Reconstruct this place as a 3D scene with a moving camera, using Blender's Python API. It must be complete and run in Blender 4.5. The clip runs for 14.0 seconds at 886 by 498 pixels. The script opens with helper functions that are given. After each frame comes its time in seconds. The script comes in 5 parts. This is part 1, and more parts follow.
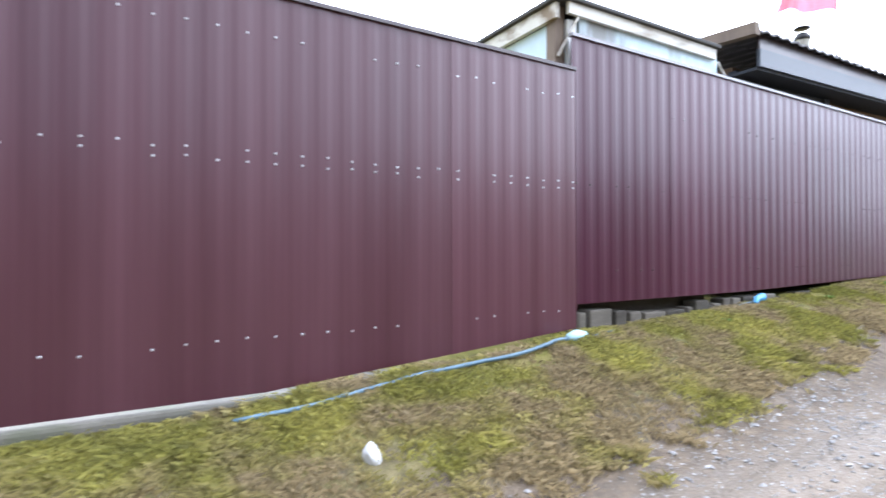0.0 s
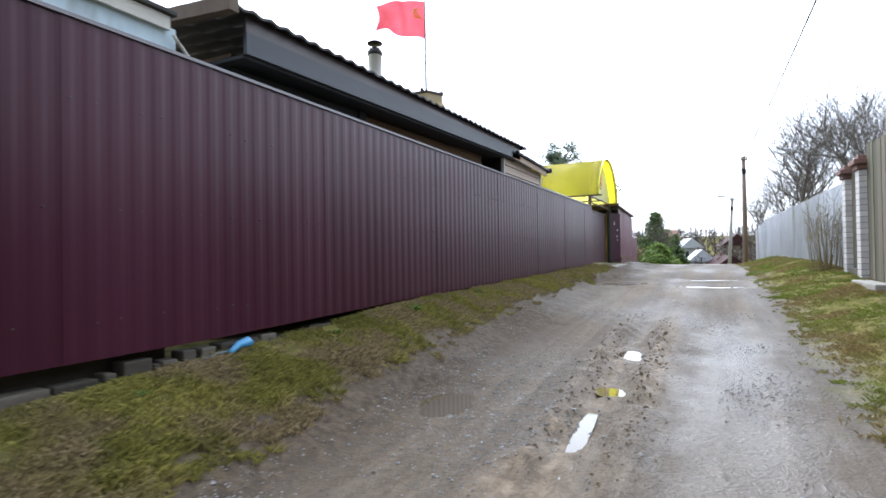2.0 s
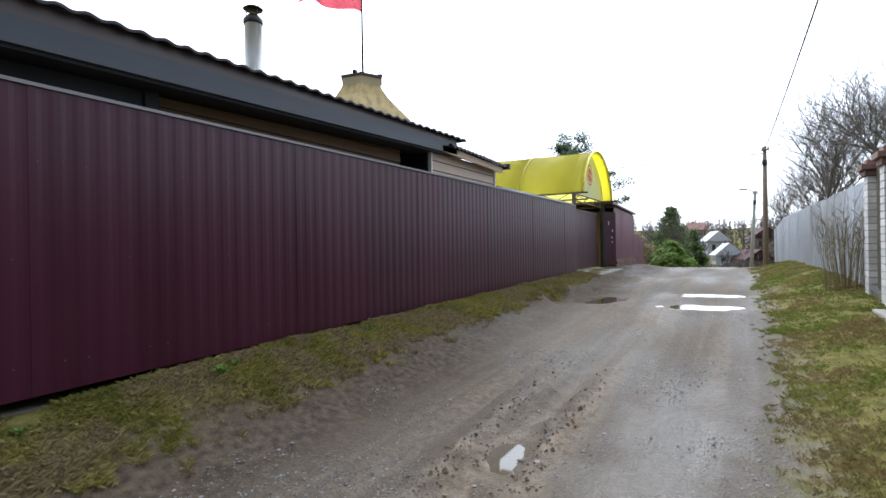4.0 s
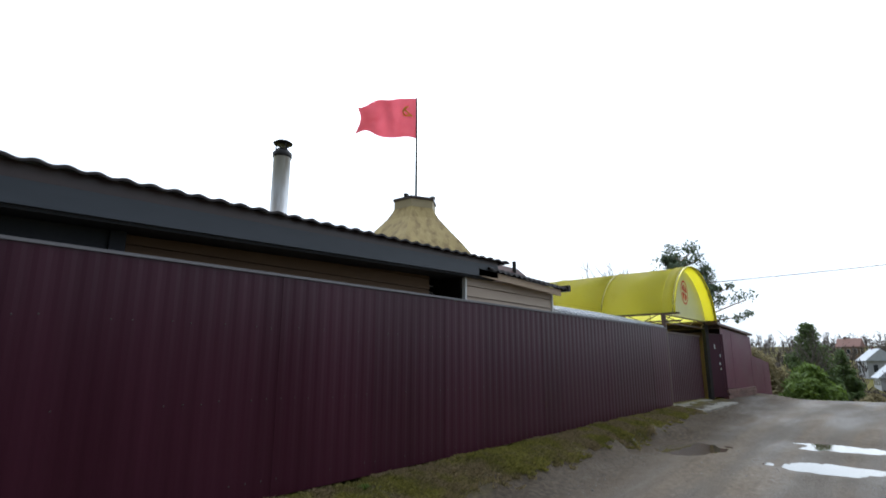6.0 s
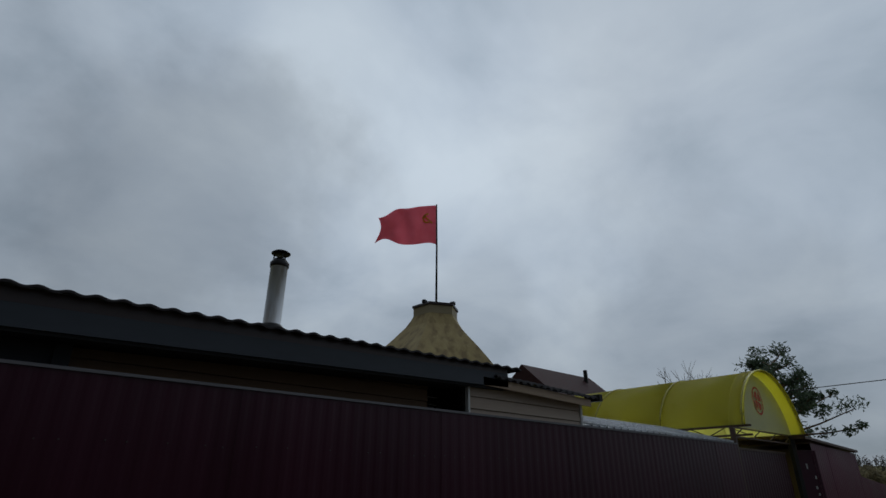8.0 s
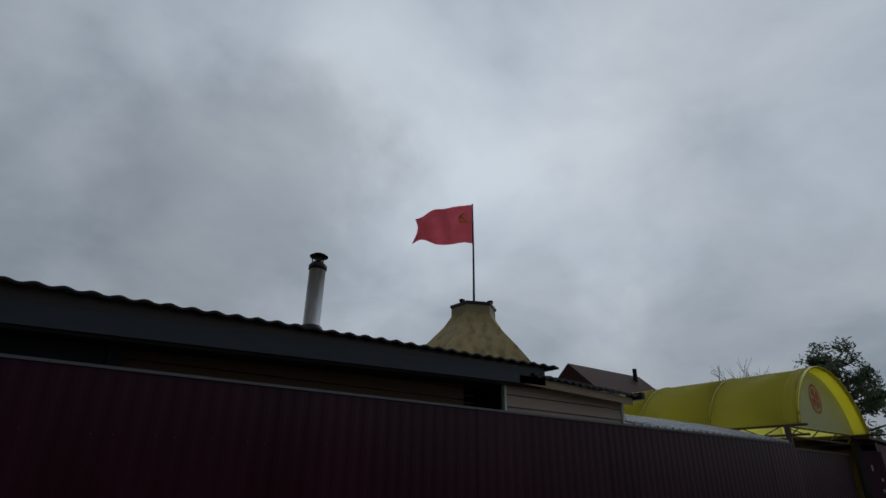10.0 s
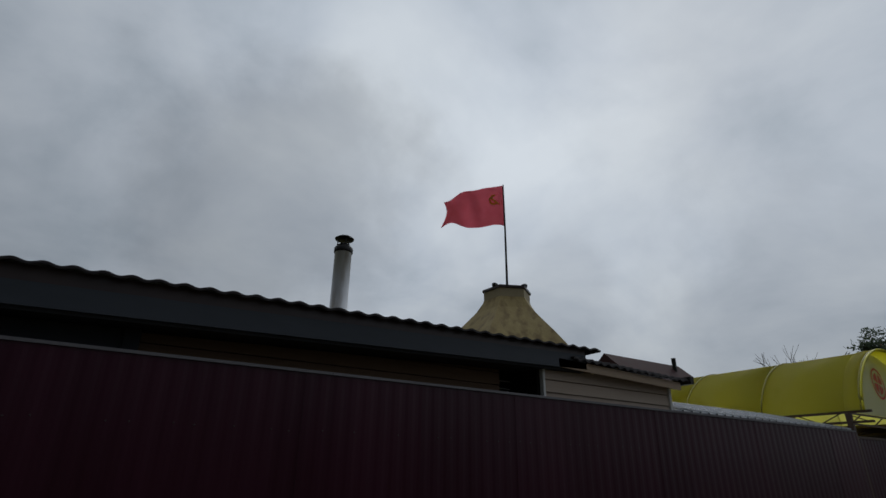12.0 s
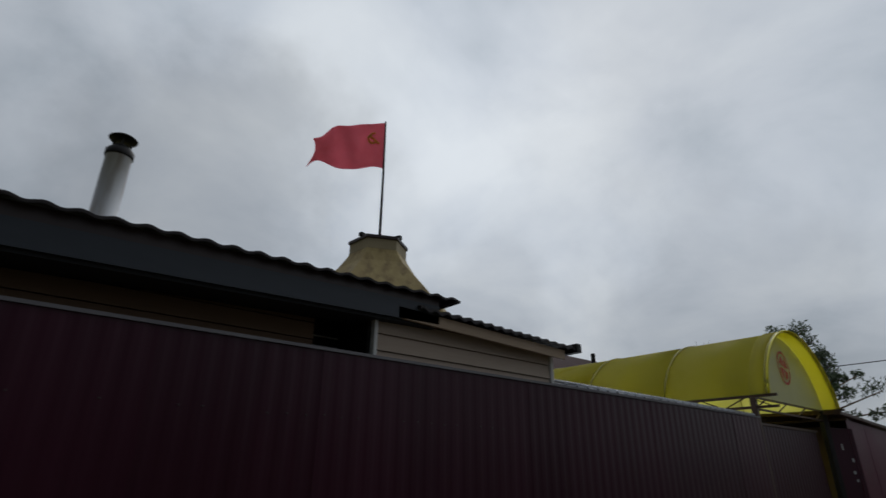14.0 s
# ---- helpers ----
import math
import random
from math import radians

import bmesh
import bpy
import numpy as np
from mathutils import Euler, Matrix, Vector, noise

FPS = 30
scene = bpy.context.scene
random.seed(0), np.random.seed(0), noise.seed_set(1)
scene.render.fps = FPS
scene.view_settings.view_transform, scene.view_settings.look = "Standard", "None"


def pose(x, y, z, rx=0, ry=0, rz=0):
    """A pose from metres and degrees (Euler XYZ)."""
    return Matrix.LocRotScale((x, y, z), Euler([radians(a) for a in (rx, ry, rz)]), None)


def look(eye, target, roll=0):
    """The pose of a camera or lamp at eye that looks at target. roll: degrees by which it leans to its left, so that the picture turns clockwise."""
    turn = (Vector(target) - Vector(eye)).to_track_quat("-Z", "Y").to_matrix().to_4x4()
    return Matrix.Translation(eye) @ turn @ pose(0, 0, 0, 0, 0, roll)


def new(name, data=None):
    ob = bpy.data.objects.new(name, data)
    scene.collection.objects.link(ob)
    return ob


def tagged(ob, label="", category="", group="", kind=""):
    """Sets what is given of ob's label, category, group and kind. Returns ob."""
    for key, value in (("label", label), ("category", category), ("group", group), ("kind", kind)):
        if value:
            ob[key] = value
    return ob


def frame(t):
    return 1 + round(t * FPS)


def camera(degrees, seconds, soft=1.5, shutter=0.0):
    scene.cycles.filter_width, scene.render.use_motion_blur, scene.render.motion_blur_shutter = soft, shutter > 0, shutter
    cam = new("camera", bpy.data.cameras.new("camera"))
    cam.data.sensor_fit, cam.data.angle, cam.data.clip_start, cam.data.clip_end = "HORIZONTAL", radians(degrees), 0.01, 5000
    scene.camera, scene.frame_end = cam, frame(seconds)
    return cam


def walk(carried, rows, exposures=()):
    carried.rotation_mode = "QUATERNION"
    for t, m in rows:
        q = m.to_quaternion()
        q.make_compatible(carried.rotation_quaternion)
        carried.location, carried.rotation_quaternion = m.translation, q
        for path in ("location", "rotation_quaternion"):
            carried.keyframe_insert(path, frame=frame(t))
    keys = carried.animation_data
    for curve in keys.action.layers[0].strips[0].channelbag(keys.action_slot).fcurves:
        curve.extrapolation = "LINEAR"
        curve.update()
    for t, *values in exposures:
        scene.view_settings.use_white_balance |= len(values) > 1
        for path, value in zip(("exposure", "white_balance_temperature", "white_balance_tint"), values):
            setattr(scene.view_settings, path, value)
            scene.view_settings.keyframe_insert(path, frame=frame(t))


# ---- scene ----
cam = camera(79.3, 14.0, shutter=0.25)
METRES, EYE, LEAN, TURN = 10.0, 1.5, 1.5, -30.9
ROWS = [
    (0.0, 0.0, 0.0, 0.0, -0.03, 1.36, -1.13),
    (0.5, 0.0551, 0.0201, 0.0089, -9.29, 1.8, -0.71),
    (1.0, 0.1095, 0.044, 0.0162, -18.29, 2.05, -0.23),
    (1.5, 0.1632, 0.0656, 0.0252, -26.44, 2.01, -0.06),
    (2.0, 0.2179, 0.0864, 0.0281, -32.24, 2.1, 0.22),
    (2.5, 0.2829, 0.1075, 0.0346, -33.36, 2.05, 0.3),
    (5.0, 0.5322, 0.1669, 0.0937, -24.12, 3.08, -0.71),
    (5.5, 0.5578, 0.1687, 0.1005, -20.94, 7.14, -0.94),
    (6.0, 0.5831, 0.1789, 0.1015, -18.06, 13.19, -1.01),
    (6.5, 0.6104, 0.1844, 0.1024, -16.52, 20.76, -0.94),
    (7.0, 0.6375, 0.1885, 0.1034, -14.77, 24.74, -0.85),
    (7.5, 0.6631, 0.1955, 0.102, -12.9, 24.69, -1.1),
    (8.0, 0.6837, 0.1924, 0.1068, -10.2, 24.79, -1.29),
    (10.5, 0.6963, 0.186, 0.104, -4.82, 24.53, -1.92),
    (11.0, 0.6945, 0.1892, 0.1033, -4.08, 24.46, -1.88),
    (11.5, 0.6936, 0.1963, 0.1018, -2.99, 24.32, -1.91),
    (12.0, 0.6995, 0.2271, 0.103, -1.79, 23.82, -1.93),
    (12.5, 0.719, 0.2709, 0.0986, -2.43, 23.53, -1.7),
    (13.0, 0.7465, 0.3147, 0.1023, -3.08, 23.35, -1.82),
    (13.5, 0.7791, 0.3632, 0.0998, -3.47, 23.46, -1.64),
    (14.0, 0.8215, 0.3997, 0.1042, -9.0, 23.57, -1.61),
]
EXPOSURES = [(0.0, 3.35, 5850, 14), (0.5, 3.15, 5800, 13), (1.0, 2.7, 5850, 13), (1.5, 2.2, 5950, 12), (2.5, 1.72, 6000, 11), (5.0, 1.52, 6100, 9), (5.6, 1.4, 6100, 8), (6.2, 0.6, 6050, 8), (6.6, -0.25, 5950, 6), (7.1, -1.05, 5800, 5), (8.0, -1.15, 5900, 6), (11.0, -1.1, 6150, 8), (14.0, -0.87, 6350, 9)]
walk(cam, [(t, pose(0, 0, EYE, 0, LEAN, 0) @ pose(0, 0, 0, 0, 0, TURN) @ pose(METRES * x, METRES * y, METRES * z, 90 + pitch, roll, yaw)) for t, x, y, z, yaw, pitch, roll in ROWS], EXPOSURES)

# ---- world and sun ----
world = bpy.data.worlds.new("overcast_sky")
scene.world = world
world.use_nodes = True
wn, wl = world.node_tree.nodes, world.node_tree.links
wn.clear()
SUN_ELEV, SUN_AZ = 42.0, 62.0


def sky_nodes():
    out = wn.new("ShaderNodeOutputWorld")
    bg = wn.new("ShaderNodeBackground")
    sky = wn.new("ShaderNodeTexSky")
    sky.sky_type, sky.sun_disc = "NISHITA", False
    sky.sun_elevation, sky.sun_rotation = radians(SUN_ELEV), radians(SUN_AZ)
    tc = wn.new("ShaderNodeTexCoord")
    sep = wn.new("ShaderNodeSeparateXYZ")
    wl.new(tc.outputs["Generated"], sep.inputs[0])
    lift = wn.new("ShaderNodeMath")
    lift.operation = "MAXIMUM"
    lift.inputs[1].default_value = 0.0
    wl.new(sep.outputs["Z"], lift.inputs[0])
    add = wn.new("ShaderNodeMath")
    add.operation, add.inputs[1].default_value = "ADD", 0.45
    wl.new(lift.outputs[0], add.inputs[0])
    div = wn.new("ShaderNodeVectorMath")
    div.operation = "DIVIDE"
    comb = wn.new("ShaderNodeCombineXYZ")
    for i in range(3):
        wl.new(add.outputs[0], comb.inputs[i])
    wl.new(tc.outputs["Generated"], div.inputs[0])
    wl.new(comb.outputs[0], div.inputs[1])
    big = wn.new("ShaderNodeTexNoise")
    big.inputs["Scale"].default_value, big.inputs["Detail"].default_value = 2.6, 7.0
    big.inputs["Roughness"].default_value, big.inputs["Distortion"].default_value = 0.52, 0.25
    shift = wn.new("ShaderNodeMapping")
    shift.inputs["Location"].default_value = (3.1, 1.7, 0.4)
    wl.new(div.outputs[0], shift.inputs[0])
    wl.new(shift.outputs[0], big.inputs["Vector"])
    ramp = wn.new("ShaderNodeValToRGB")
    cr = ramp.color_ramp
    cr.elements[0].position, cr.elements[0].color = 0.34, (0.70, 0.77, 0.85, 1)
    cr.elements[1].position, cr.elements[1].color = 0.68, (1.06, 1.11, 1.16, 1)
    mid = cr.elements.new(0.47)
    mid.color = (0.86, 0.92, 1.0, 1)
    wl.new(big.outputs["Fac"], ramp.inputs[0])
    # the cloud deck is brighter towards the hidden sun and duller away from it and towards the horizon
    dot = wn.new("ShaderNodeVectorMath")
    dot.operation = "DOT_PRODUCT"
    e, a = radians(SUN_ELEV), radians(SUN_AZ)
    dot.inputs[1].default_value = (math.cos(e) * math.sin(a), math.cos(e) * math.cos(a), math.sin(e))
    wl.new(tc.outputs["Generated"], dot.inputs[0])
    glow = wn.new("ShaderNodeMapRange")
    glow.interpolation_type = "SMOOTHSTEP"
    glow.inputs["From Min"].default_value, glow.inputs["From Max"].default_value = -0.45, 0.97
    glow.inputs["To Min"].default_value, glow.inputs["To Max"].default_value = 0.13, 1.14
    wl.new(dot.outputs["Value"], glow.inputs["Value"])
    lit = wn.new("ShaderNodeVectorMath")
    lit.operation = "SCALE"
    wl.new(ramp.outputs[0], lit.inputs[0])
    low = wn.new("ShaderNodeMapRange")
    low.interpolation_type = "SMOOTHSTEP"
    low.inputs["From Min"].default_value, low.inputs["From Max"].default_value = 0.0, 0.42
    low.inputs["To Min"].default_value, low.inputs["To Max"].default_value = 0.66, 1.0
    wl.new(sep.outputs["Z"], low.inputs["Value"])
    both = wn.new("ShaderNodeMath")
    both.operation = "MULTIPLY"
    wl.new(glow.outputs[0], both.inputs[0])
    wl.new(low.outputs[0], both.inputs[1])
    # single cloud masses in the deck, ragged at their edges
    curl = wn.new("ShaderNodeTexNoise")
    curl.inputs["Scale"].default_value, curl.inputs["Detail"].default_value = 4.5, 6.0
    curl.inputs["Roughness"].default_value = 0.55
    wl.new(tc.outputs["Generated"], curl.inputs["Vector"])
    bent = wn.new("ShaderNodeVectorMath")
    bent.operation, bent.inputs[1].default_value, bent.inputs[2].default_value = "MULTIPLY_ADD", (0.42, 0.42, 0.42), (-0.21, -0.21, -0.21)
    wl.new(curl.outputs["Color"], bent.inputs[0])
    ragged = wn.new("ShaderNodeVectorMath")
    ragged.operation = "ADD"
    wl.new(tc.outputs["Generated"], ragged.inputs[0])
    wl.new(bent.outputs[0], ragged.inputs[1])
    tone = both.outputs[0]
    for az, el, radius, amount in ((13, 27, 15, 0.74), (-4, 21, 12, 0.92), (70, 16, 12, 0.88), (44, 16, 8, 0.9), (45, 28, 15, 1.08), (30, 46, 22, 1.12), (25, 22, 7, 1.08)):
        e, a = radians(el), radians(az)
        near = wn.new("ShaderNodeVectorMath")
        near.operation = "DISTANCE"
        near.inputs[1].default_value = (math.cos(e) * math.sin(a), math.cos(e) * math.cos(a), math.sin(e))
        wl.new(ragged.outputs[0], near.inputs[0])
        mass = wn.new("ShaderNodeMapRange")
        mass.interpolation_type = "SMOOTHSTEP"
        mass.inputs["From Min"].default_value, mass.inputs["From Max"].default_value = radians(radius) * 0.45, radians(radius) * 1.25
        mass.inputs["To Min"].default_value, mass.inputs["To Max"].default_value = amount, 1.0
        wl.new(near.outputs["Value"], mass.inputs["Value"])
        join = wn.new("ShaderNodeMath")
        join.operation = "MULTIPLY"
        wl.new(tone, join.inputs[0])
        wl.new(mass.outputs[0], join.inputs[1])
        tone = join.outputs[0]
    wl.new(tone, lit.inputs["Scale"])
    scale = wn.new("ShaderNodeVectorMath")
    scale.operation, scale.inputs["Scale"].default_value = "SCALE", 0.07
    wl.new(sky.outputs[0], scale.inputs[0])
    mix = wn.new("ShaderNodeMix")
    mix.data_type = "RGBA"
    mix.inputs["Factor"].default_value = 0.9
    wl.new(scale.outputs[0], mix.inputs["A"])
    wl.new(lit.outputs[0], mix.inputs["B"])
    wl.new(mix.outputs["Result"], bg.inputs["Color"])
    bg.inputs["Strength"].default_value = 1.0
    wl.new(bg.outputs[0], out.inputs[0])


sky_nodes()
sun = new("sun", bpy.data.lights.new("sun", "SUN"))
sun.data.energy, sun.data.angle, sun.data.color = 0.6, radians(20), (1.0, 0.96, 0.9)
sun.matrix_world = look((0, 0, 60), (-30 * math.sin(radians(SUN_AZ)), -30 * math.cos(radians(SUN_AZ)), 60 - 30 * math.tan(radians(SUN_ELEV))))


# ---- materials ----
def surface(name, base, alt, scale=4.0, rough=0.6, metal=0.0, bump=0.15, fine=40.0, stretch=(1, 1, 1), vary=0.0, rough_vary=0.12, islands=False, patch=None, patch_scale=1.0, patch_at=0.55, coat=0.0, spec=0.5):
    m = bpy.data.materials.new(name)
    m.use_nodes = True
    n, l = m.node_tree.nodes, m.node_tree.links
    b = n["Principled BSDF"]
    geo = n.new("ShaderNodeNewGeometry")
    mp = n.new("ShaderNodeMapping")
    mp.inputs["Scale"].default_value = stretch
    l.new(geo.outputs["Position"], mp.inputs[0])
    n1 = n.new("ShaderNodeTexNoise")
    n1.inputs["Scale"].default_value, n1.inputs["Detail"].default_value = scale, 4.0
    n2 = n.new("ShaderNodeTexNoise")
    n2.inputs["Scale"].default_value, n2.inputs["Detail"].default_value = fine, 3.0
    l.new(mp.outputs[0], n1.inputs["Vector"])
    l.new(mp.outputs[0], n2.inputs["Vector"])
    addn = n.new("ShaderNodeMath")
    addn.operation = "MULTIPLY_ADD"
    addn.inputs[1].default_value = 0.35
    l.new(n2.outputs["Fac"], addn.inputs[0])
    l.new(n1.outputs["Fac"], addn.inputs[2])
    ramp = n.new("ShaderNodeValToRGB")
    ramp.color_ramp.elements[0].position, ramp.color_ramp.elements[0].color = 0.45, (*base, 1)
    ramp.color_ramp.elements[1].position, ramp.color_ramp.elements[1].color = 0.9, (*alt, 1)
    l.new(addn.outputs[0], ramp.inputs[0])
    colour = ramp.outputs[0]
    if patch:
        n3 = n.new("ShaderNodeTexNoise")
        n3.inputs["Scale"].default_value, n3.inputs["Detail"].default_value = patch_scale, 5.0
        l.new(mp.outputs[0], n3.inputs["Vector"])
        r3 = n.new("ShaderNodeValToRGB")
        r3.color_ramp.elements[0].position, r3.color_ramp.elements[1].position = patch_at - 0.06, patch_at + 0.08
        l.new(n3.outputs["Fac"], r3.inputs[0])
        mx = n.new("ShaderNodeMix")
        mx.data_type = "RGBA"
        l.new(r3.outputs[0], mx.inputs["Factor"])
        l.new(colour, mx.inputs["A"])
        mx.inputs["B"].default_value = (*patch, 1)
        colour = mx.outputs["Result"]
    if vary:
        if islands:
            rnd = geo.outputs["Random Per Island"]
        else:
            rnd = n.new("ShaderNodeObjectInfo").outputs["Random"]
        rr = n.new("ShaderNodeMapRange")
        rr.inputs["To Min"].default_value, rr.inputs["To Max"].default_value = 1 - vary, 1 + vary
        l.new(rnd, rr.inputs["Value"])
        mu = n.new("ShaderNodeVectorMath")
        mu.operation = "SCALE"
        l.new(colour, mu.inputs[0])
        l.new(rr.outputs[0], mu.inputs["Scale"])
        colour = mu.outputs[0]
    l.new(colour, b.inputs["Base Color"])
    mr = n.new("ShaderNodeMapRange")
    mr.inputs["To Min"].default_value, mr.inputs["To Max"].default_value = max(0.02, rough - rough_vary), min(1, rough + rough_vary)
    l.new(n1.outputs["Fac"], mr.inputs["Value"])
    l.new(mr.outputs[0], b.inputs["Roughness"])
    b.inputs["Metallic"].default_value = metal
    b.inputs["Specular IOR Level"].default_value = spec
    b.inputs["Coat Weight"].default_value = coat
    b.inputs["Coat Roughness"].default_value = 0.2
    if bump:
        bp = n.new("ShaderNodeBump")
        bp.inputs["Strength"].default_value, bp.inputs["Distance"].default_value = bump, 0.02
        l.new(addn.outputs[0], bp.inputs["Height"])
        l.new(bp.outputs[0], b.inputs["Normal"])
    return m


WINE = surface("wine_sheet", (0.038, 0.0058, 0.016), (0.054, 0.0095, 0.0235), 1.2, 0.36, 0, 0.1, 9, (1.6, 1, 0.12), vary=0.12, rough_vary=0.08, coat=0.1, spec=0.26)
WINE_OLD = surface("faded_wine_sheet", (0.054, 0.0145, 0.022), (0.082, 0.028, 0.038), 1.6, 0.36, 0, 0.1, 7, (2.2, 1, 0.12), vary=0.25, rough_vary=0.08, coat=0.15, spec=0.4)
WINE_RED = surface("crimson_sheet", (0.1, 0.011, 0.036), (0.13, 0.017, 0.05), 1.2, 0.4, 0, 0.05, 9, vary=0.08, spec=0.3)
TRIM = surface("grey_trim", (0.16, 0.15, 0.16), (0.2, 0.19, 0.2), 2, 0.4, 0.3, 0.02)
DARKTRIM = surface("dark_trim", (0.045, 0.03, 0.032), (0.06, 0.04, 0.04), 2, 0.4, 0.0, 0.02)
GREYBOARD = surface("slate_fascia", (0.045, 0.052, 0.064), (0.062, 0.07, 0.086), 2, 0.45, 0, 0.03, 12, (0.3, 1, 1), spec=0.3)
TILE = surface("dark_roof_tile", (0.016, 0.011, 0.012), (0.028, 0.02, 0.02), 5, 0.6, 0, 0.1, spec=0.3)
BROWNWOOD = surface("brown_boards", (0.14, 0.085, 0.05), (0.2, 0.125, 0.075), 2, 0.65, 0, 0.2, 30, (0.15, 1, 2), vary=0.1, spec=0.2)
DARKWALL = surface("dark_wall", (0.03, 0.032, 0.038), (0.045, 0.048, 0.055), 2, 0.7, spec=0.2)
BEIGE = surface("beige_siding", (0.42, 0.33, 0.26), (0.49, 0.4, 0.32), 2, 0.6, 0, 0.05, 30, (0.2, 1, 2), vary=0.04, spec=0.25)
BEIGEBOARD = surface("tan_fascia", (0.42, 0.30, 0.2), (0.5, 0.37, 0.25), 2, 0.55, 0, 0.1, 30, (0.2, 1, 2))
WHITETRIM = surface("white_trim", (0.62, 0.62, 0.6), (0.7, 0.7, 0.68), 2, 0.5, 0, 0.03)
OLDPAINT = surface("weathered_white_board", (0.5, 0.48, 0.43), (0.62, 0.6, 0.55), 3, 0.75, 0, 0.3, 40, (0.4, 1, 2), patch=(0.2, 0.15, 0.1), patch_scale=3, patch_at=0.56)
BLUEPAINT = surface("pale_blue_paint", (0.42, 0.54, 0.6), (0.54, 0.64, 0.69), 3, 0.7, 0, 0.2, 30, (1, 1, 0.4), patch=(0.2, 0.2, 0.19), patch_scale=2.5, patch_at=0.62)
OLDWOOD = surface("old_brown_wood", (0.10, 0.07, 0.05), (0.17, 0.125, 0.09), 4, 0.8, 0, 0.3, 40, (1, 1, 0.2))
TARWOOD = surface("grey_sleeper_wood", (0.06, 0.052, 0.042), (0.13, 0.115, 0.095), 4, 0.9, 0, 0.4, 40, (0.3, 1, 1), vary=0.45, spec=0.15)
FELT = surface("roofing_felt", (0.035, 0.033, 0.032), (0.06, 0.055, 0.05), 6, 0.85, 0, 0.4)
STEEL = surface("stainless_steel", (0.62, 0.62, 0.63), (0.78, 0.78, 0.79), 4, 0.42, 0.55, 0.03, 20, (1, 1, 0.2), patch=(0.3, 0.23, 0.16), patch_scale=4, patch_at=0.64)
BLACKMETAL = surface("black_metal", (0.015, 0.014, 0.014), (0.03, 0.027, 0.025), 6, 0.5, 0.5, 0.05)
HOOD = surface("tan_tarpaulin", (0.36, 0.26, 0.1), (0.48, 0.37, 0.16), 3.5, 0.75, 0, 0.35, 18, (2.2, 2.2, 0.14), patch=(0.27, 0.19, 0.08), patch_scale=3.0, patch_at=0.56)
HOODTOP = surface("tan_board_collar", (0.4, 0.33, 0.2), (0.46, 0.38, 0.24), 4, 0.75, 0, 0.2)
FLAGRED = surface("red_cloth", (0.86, 0.2, 0.265), (0.92, 0.25, 0.32), 5, 0.8, 0, 0.1, 60)
FLAGGOLD = surface("gold_print", (0.85, 0.68, 0.12), (0.9, 0.74, 0.16), 5, 0.7, 0, 0)
YELLOW = surface("yellow_polycarbonate", (0.93, 0.9, 0.33), (0.95, 0.92, 0.42), 1.5, 0.42, 0, 0.03, 30, patch=(0.86, 0.82, 0.24), patch_scale=0.9, patch_at=0.6, spec=0.35)
YELLOWRIM = surface("bright_yellow_tube", (0.82, 0.74, 0.02), (0.88, 0.8, 0.04), 2, 0.35, 0, 0)
GABLE = surface("cream_gable_panel", (0.8, 0.8, 0.6), (0.84, 0.84, 0.66), 2, 0.4, 0, 0.02)
EMBLEM = surface("red_print", (0.62, 0.1, 0.06), (0.68, 0.13, 0.08), 5, 0.6, 0, 0)
RIBSTEEL = surface("olive_steel_rib", (0.42, 0.38, 0.09), (0.48, 0.43, 0.11), 5, 0.5, 0.0, 0)
BROWNSTEEL = surface("brown_steel", (0.09, 0.055, 0.04), (0.13, 0.08, 0.06), 5, 0.5, 0.2, 0.05)
CONCRETE = surface("concrete", (0.08, 0.073, 0.058), (0.13, 0.118, 0.096), 5, 0.85, 0, 0.4, 50, patch=(0.09, 0.09, 0.06), patch_scale=3, patch_at=0.55)
PALECONC = surface("pale_concrete", (0.26, 0.245, 0.215), (0.36, 0.34, 0.3), 3, 0.85, 0, 0.3, 50, patch=(0.2, 0.18, 0.15), patch_scale=2, patch_at=0.58)
ZINC = surface("galvanised_sheet", (0.38, 0.4, 0.43), (0.5, 0.52, 0.55), 1.5, 0.4, 0.35, 0.05, 12, (1, 1, 0.25), vary=0.14, patch=(0.24, 0.22, 0.2), patch_scale=1.1, patch_at=0.62)
PLANK = surface("weathered_plank", (0.1, 0.08, 0.055), (0.16, 0.13, 0.095), 5, 0.85, 0, 0.35, 50, (1, 1, 0.12), vary=0.3, patch=(0.09, 0.085, 0.05), patch_scale=1.5, patch_at=0.55)
BRICKW = surface("whitewashed_brick", (0.52, 0.5, 0.49), (0.64, 0.62, 0.6), 9, 0.85, 0, 0.35, 60, vary=0.14)
MORTAR = surface("grey_mortar", (0.22, 0.2, 0.19), (0.3, 0.28, 0.26), 12, 0.9, 0, 0.3)
BRICKR = surface("red_brown_brick", (0.15, 0.085, 0.068), (0.22, 0.125, 0.1), 9, 0.85, 0, 0.3, 60, vary=0.2)
POLEWOOD = surface("utility_pole_wood", (0.17, 0.12, 0.09), (0.25, 0.19, 0.15), 3, 0.85, 0, 0.3, 40, (1, 1, 0.1))
POLECON = surface("utility_pole_concrete", (0.32, 0.31, 0.29), (0.4, 0.39, 0.37), 3, 0.85, 0, 0.2)
BARK = surface("grey_bark", (0.10, 0.085, 0.075), (0.17, 0.15, 0.13), 6, 0.9, 0, 0.4, 40, (1, 1, 0.3))
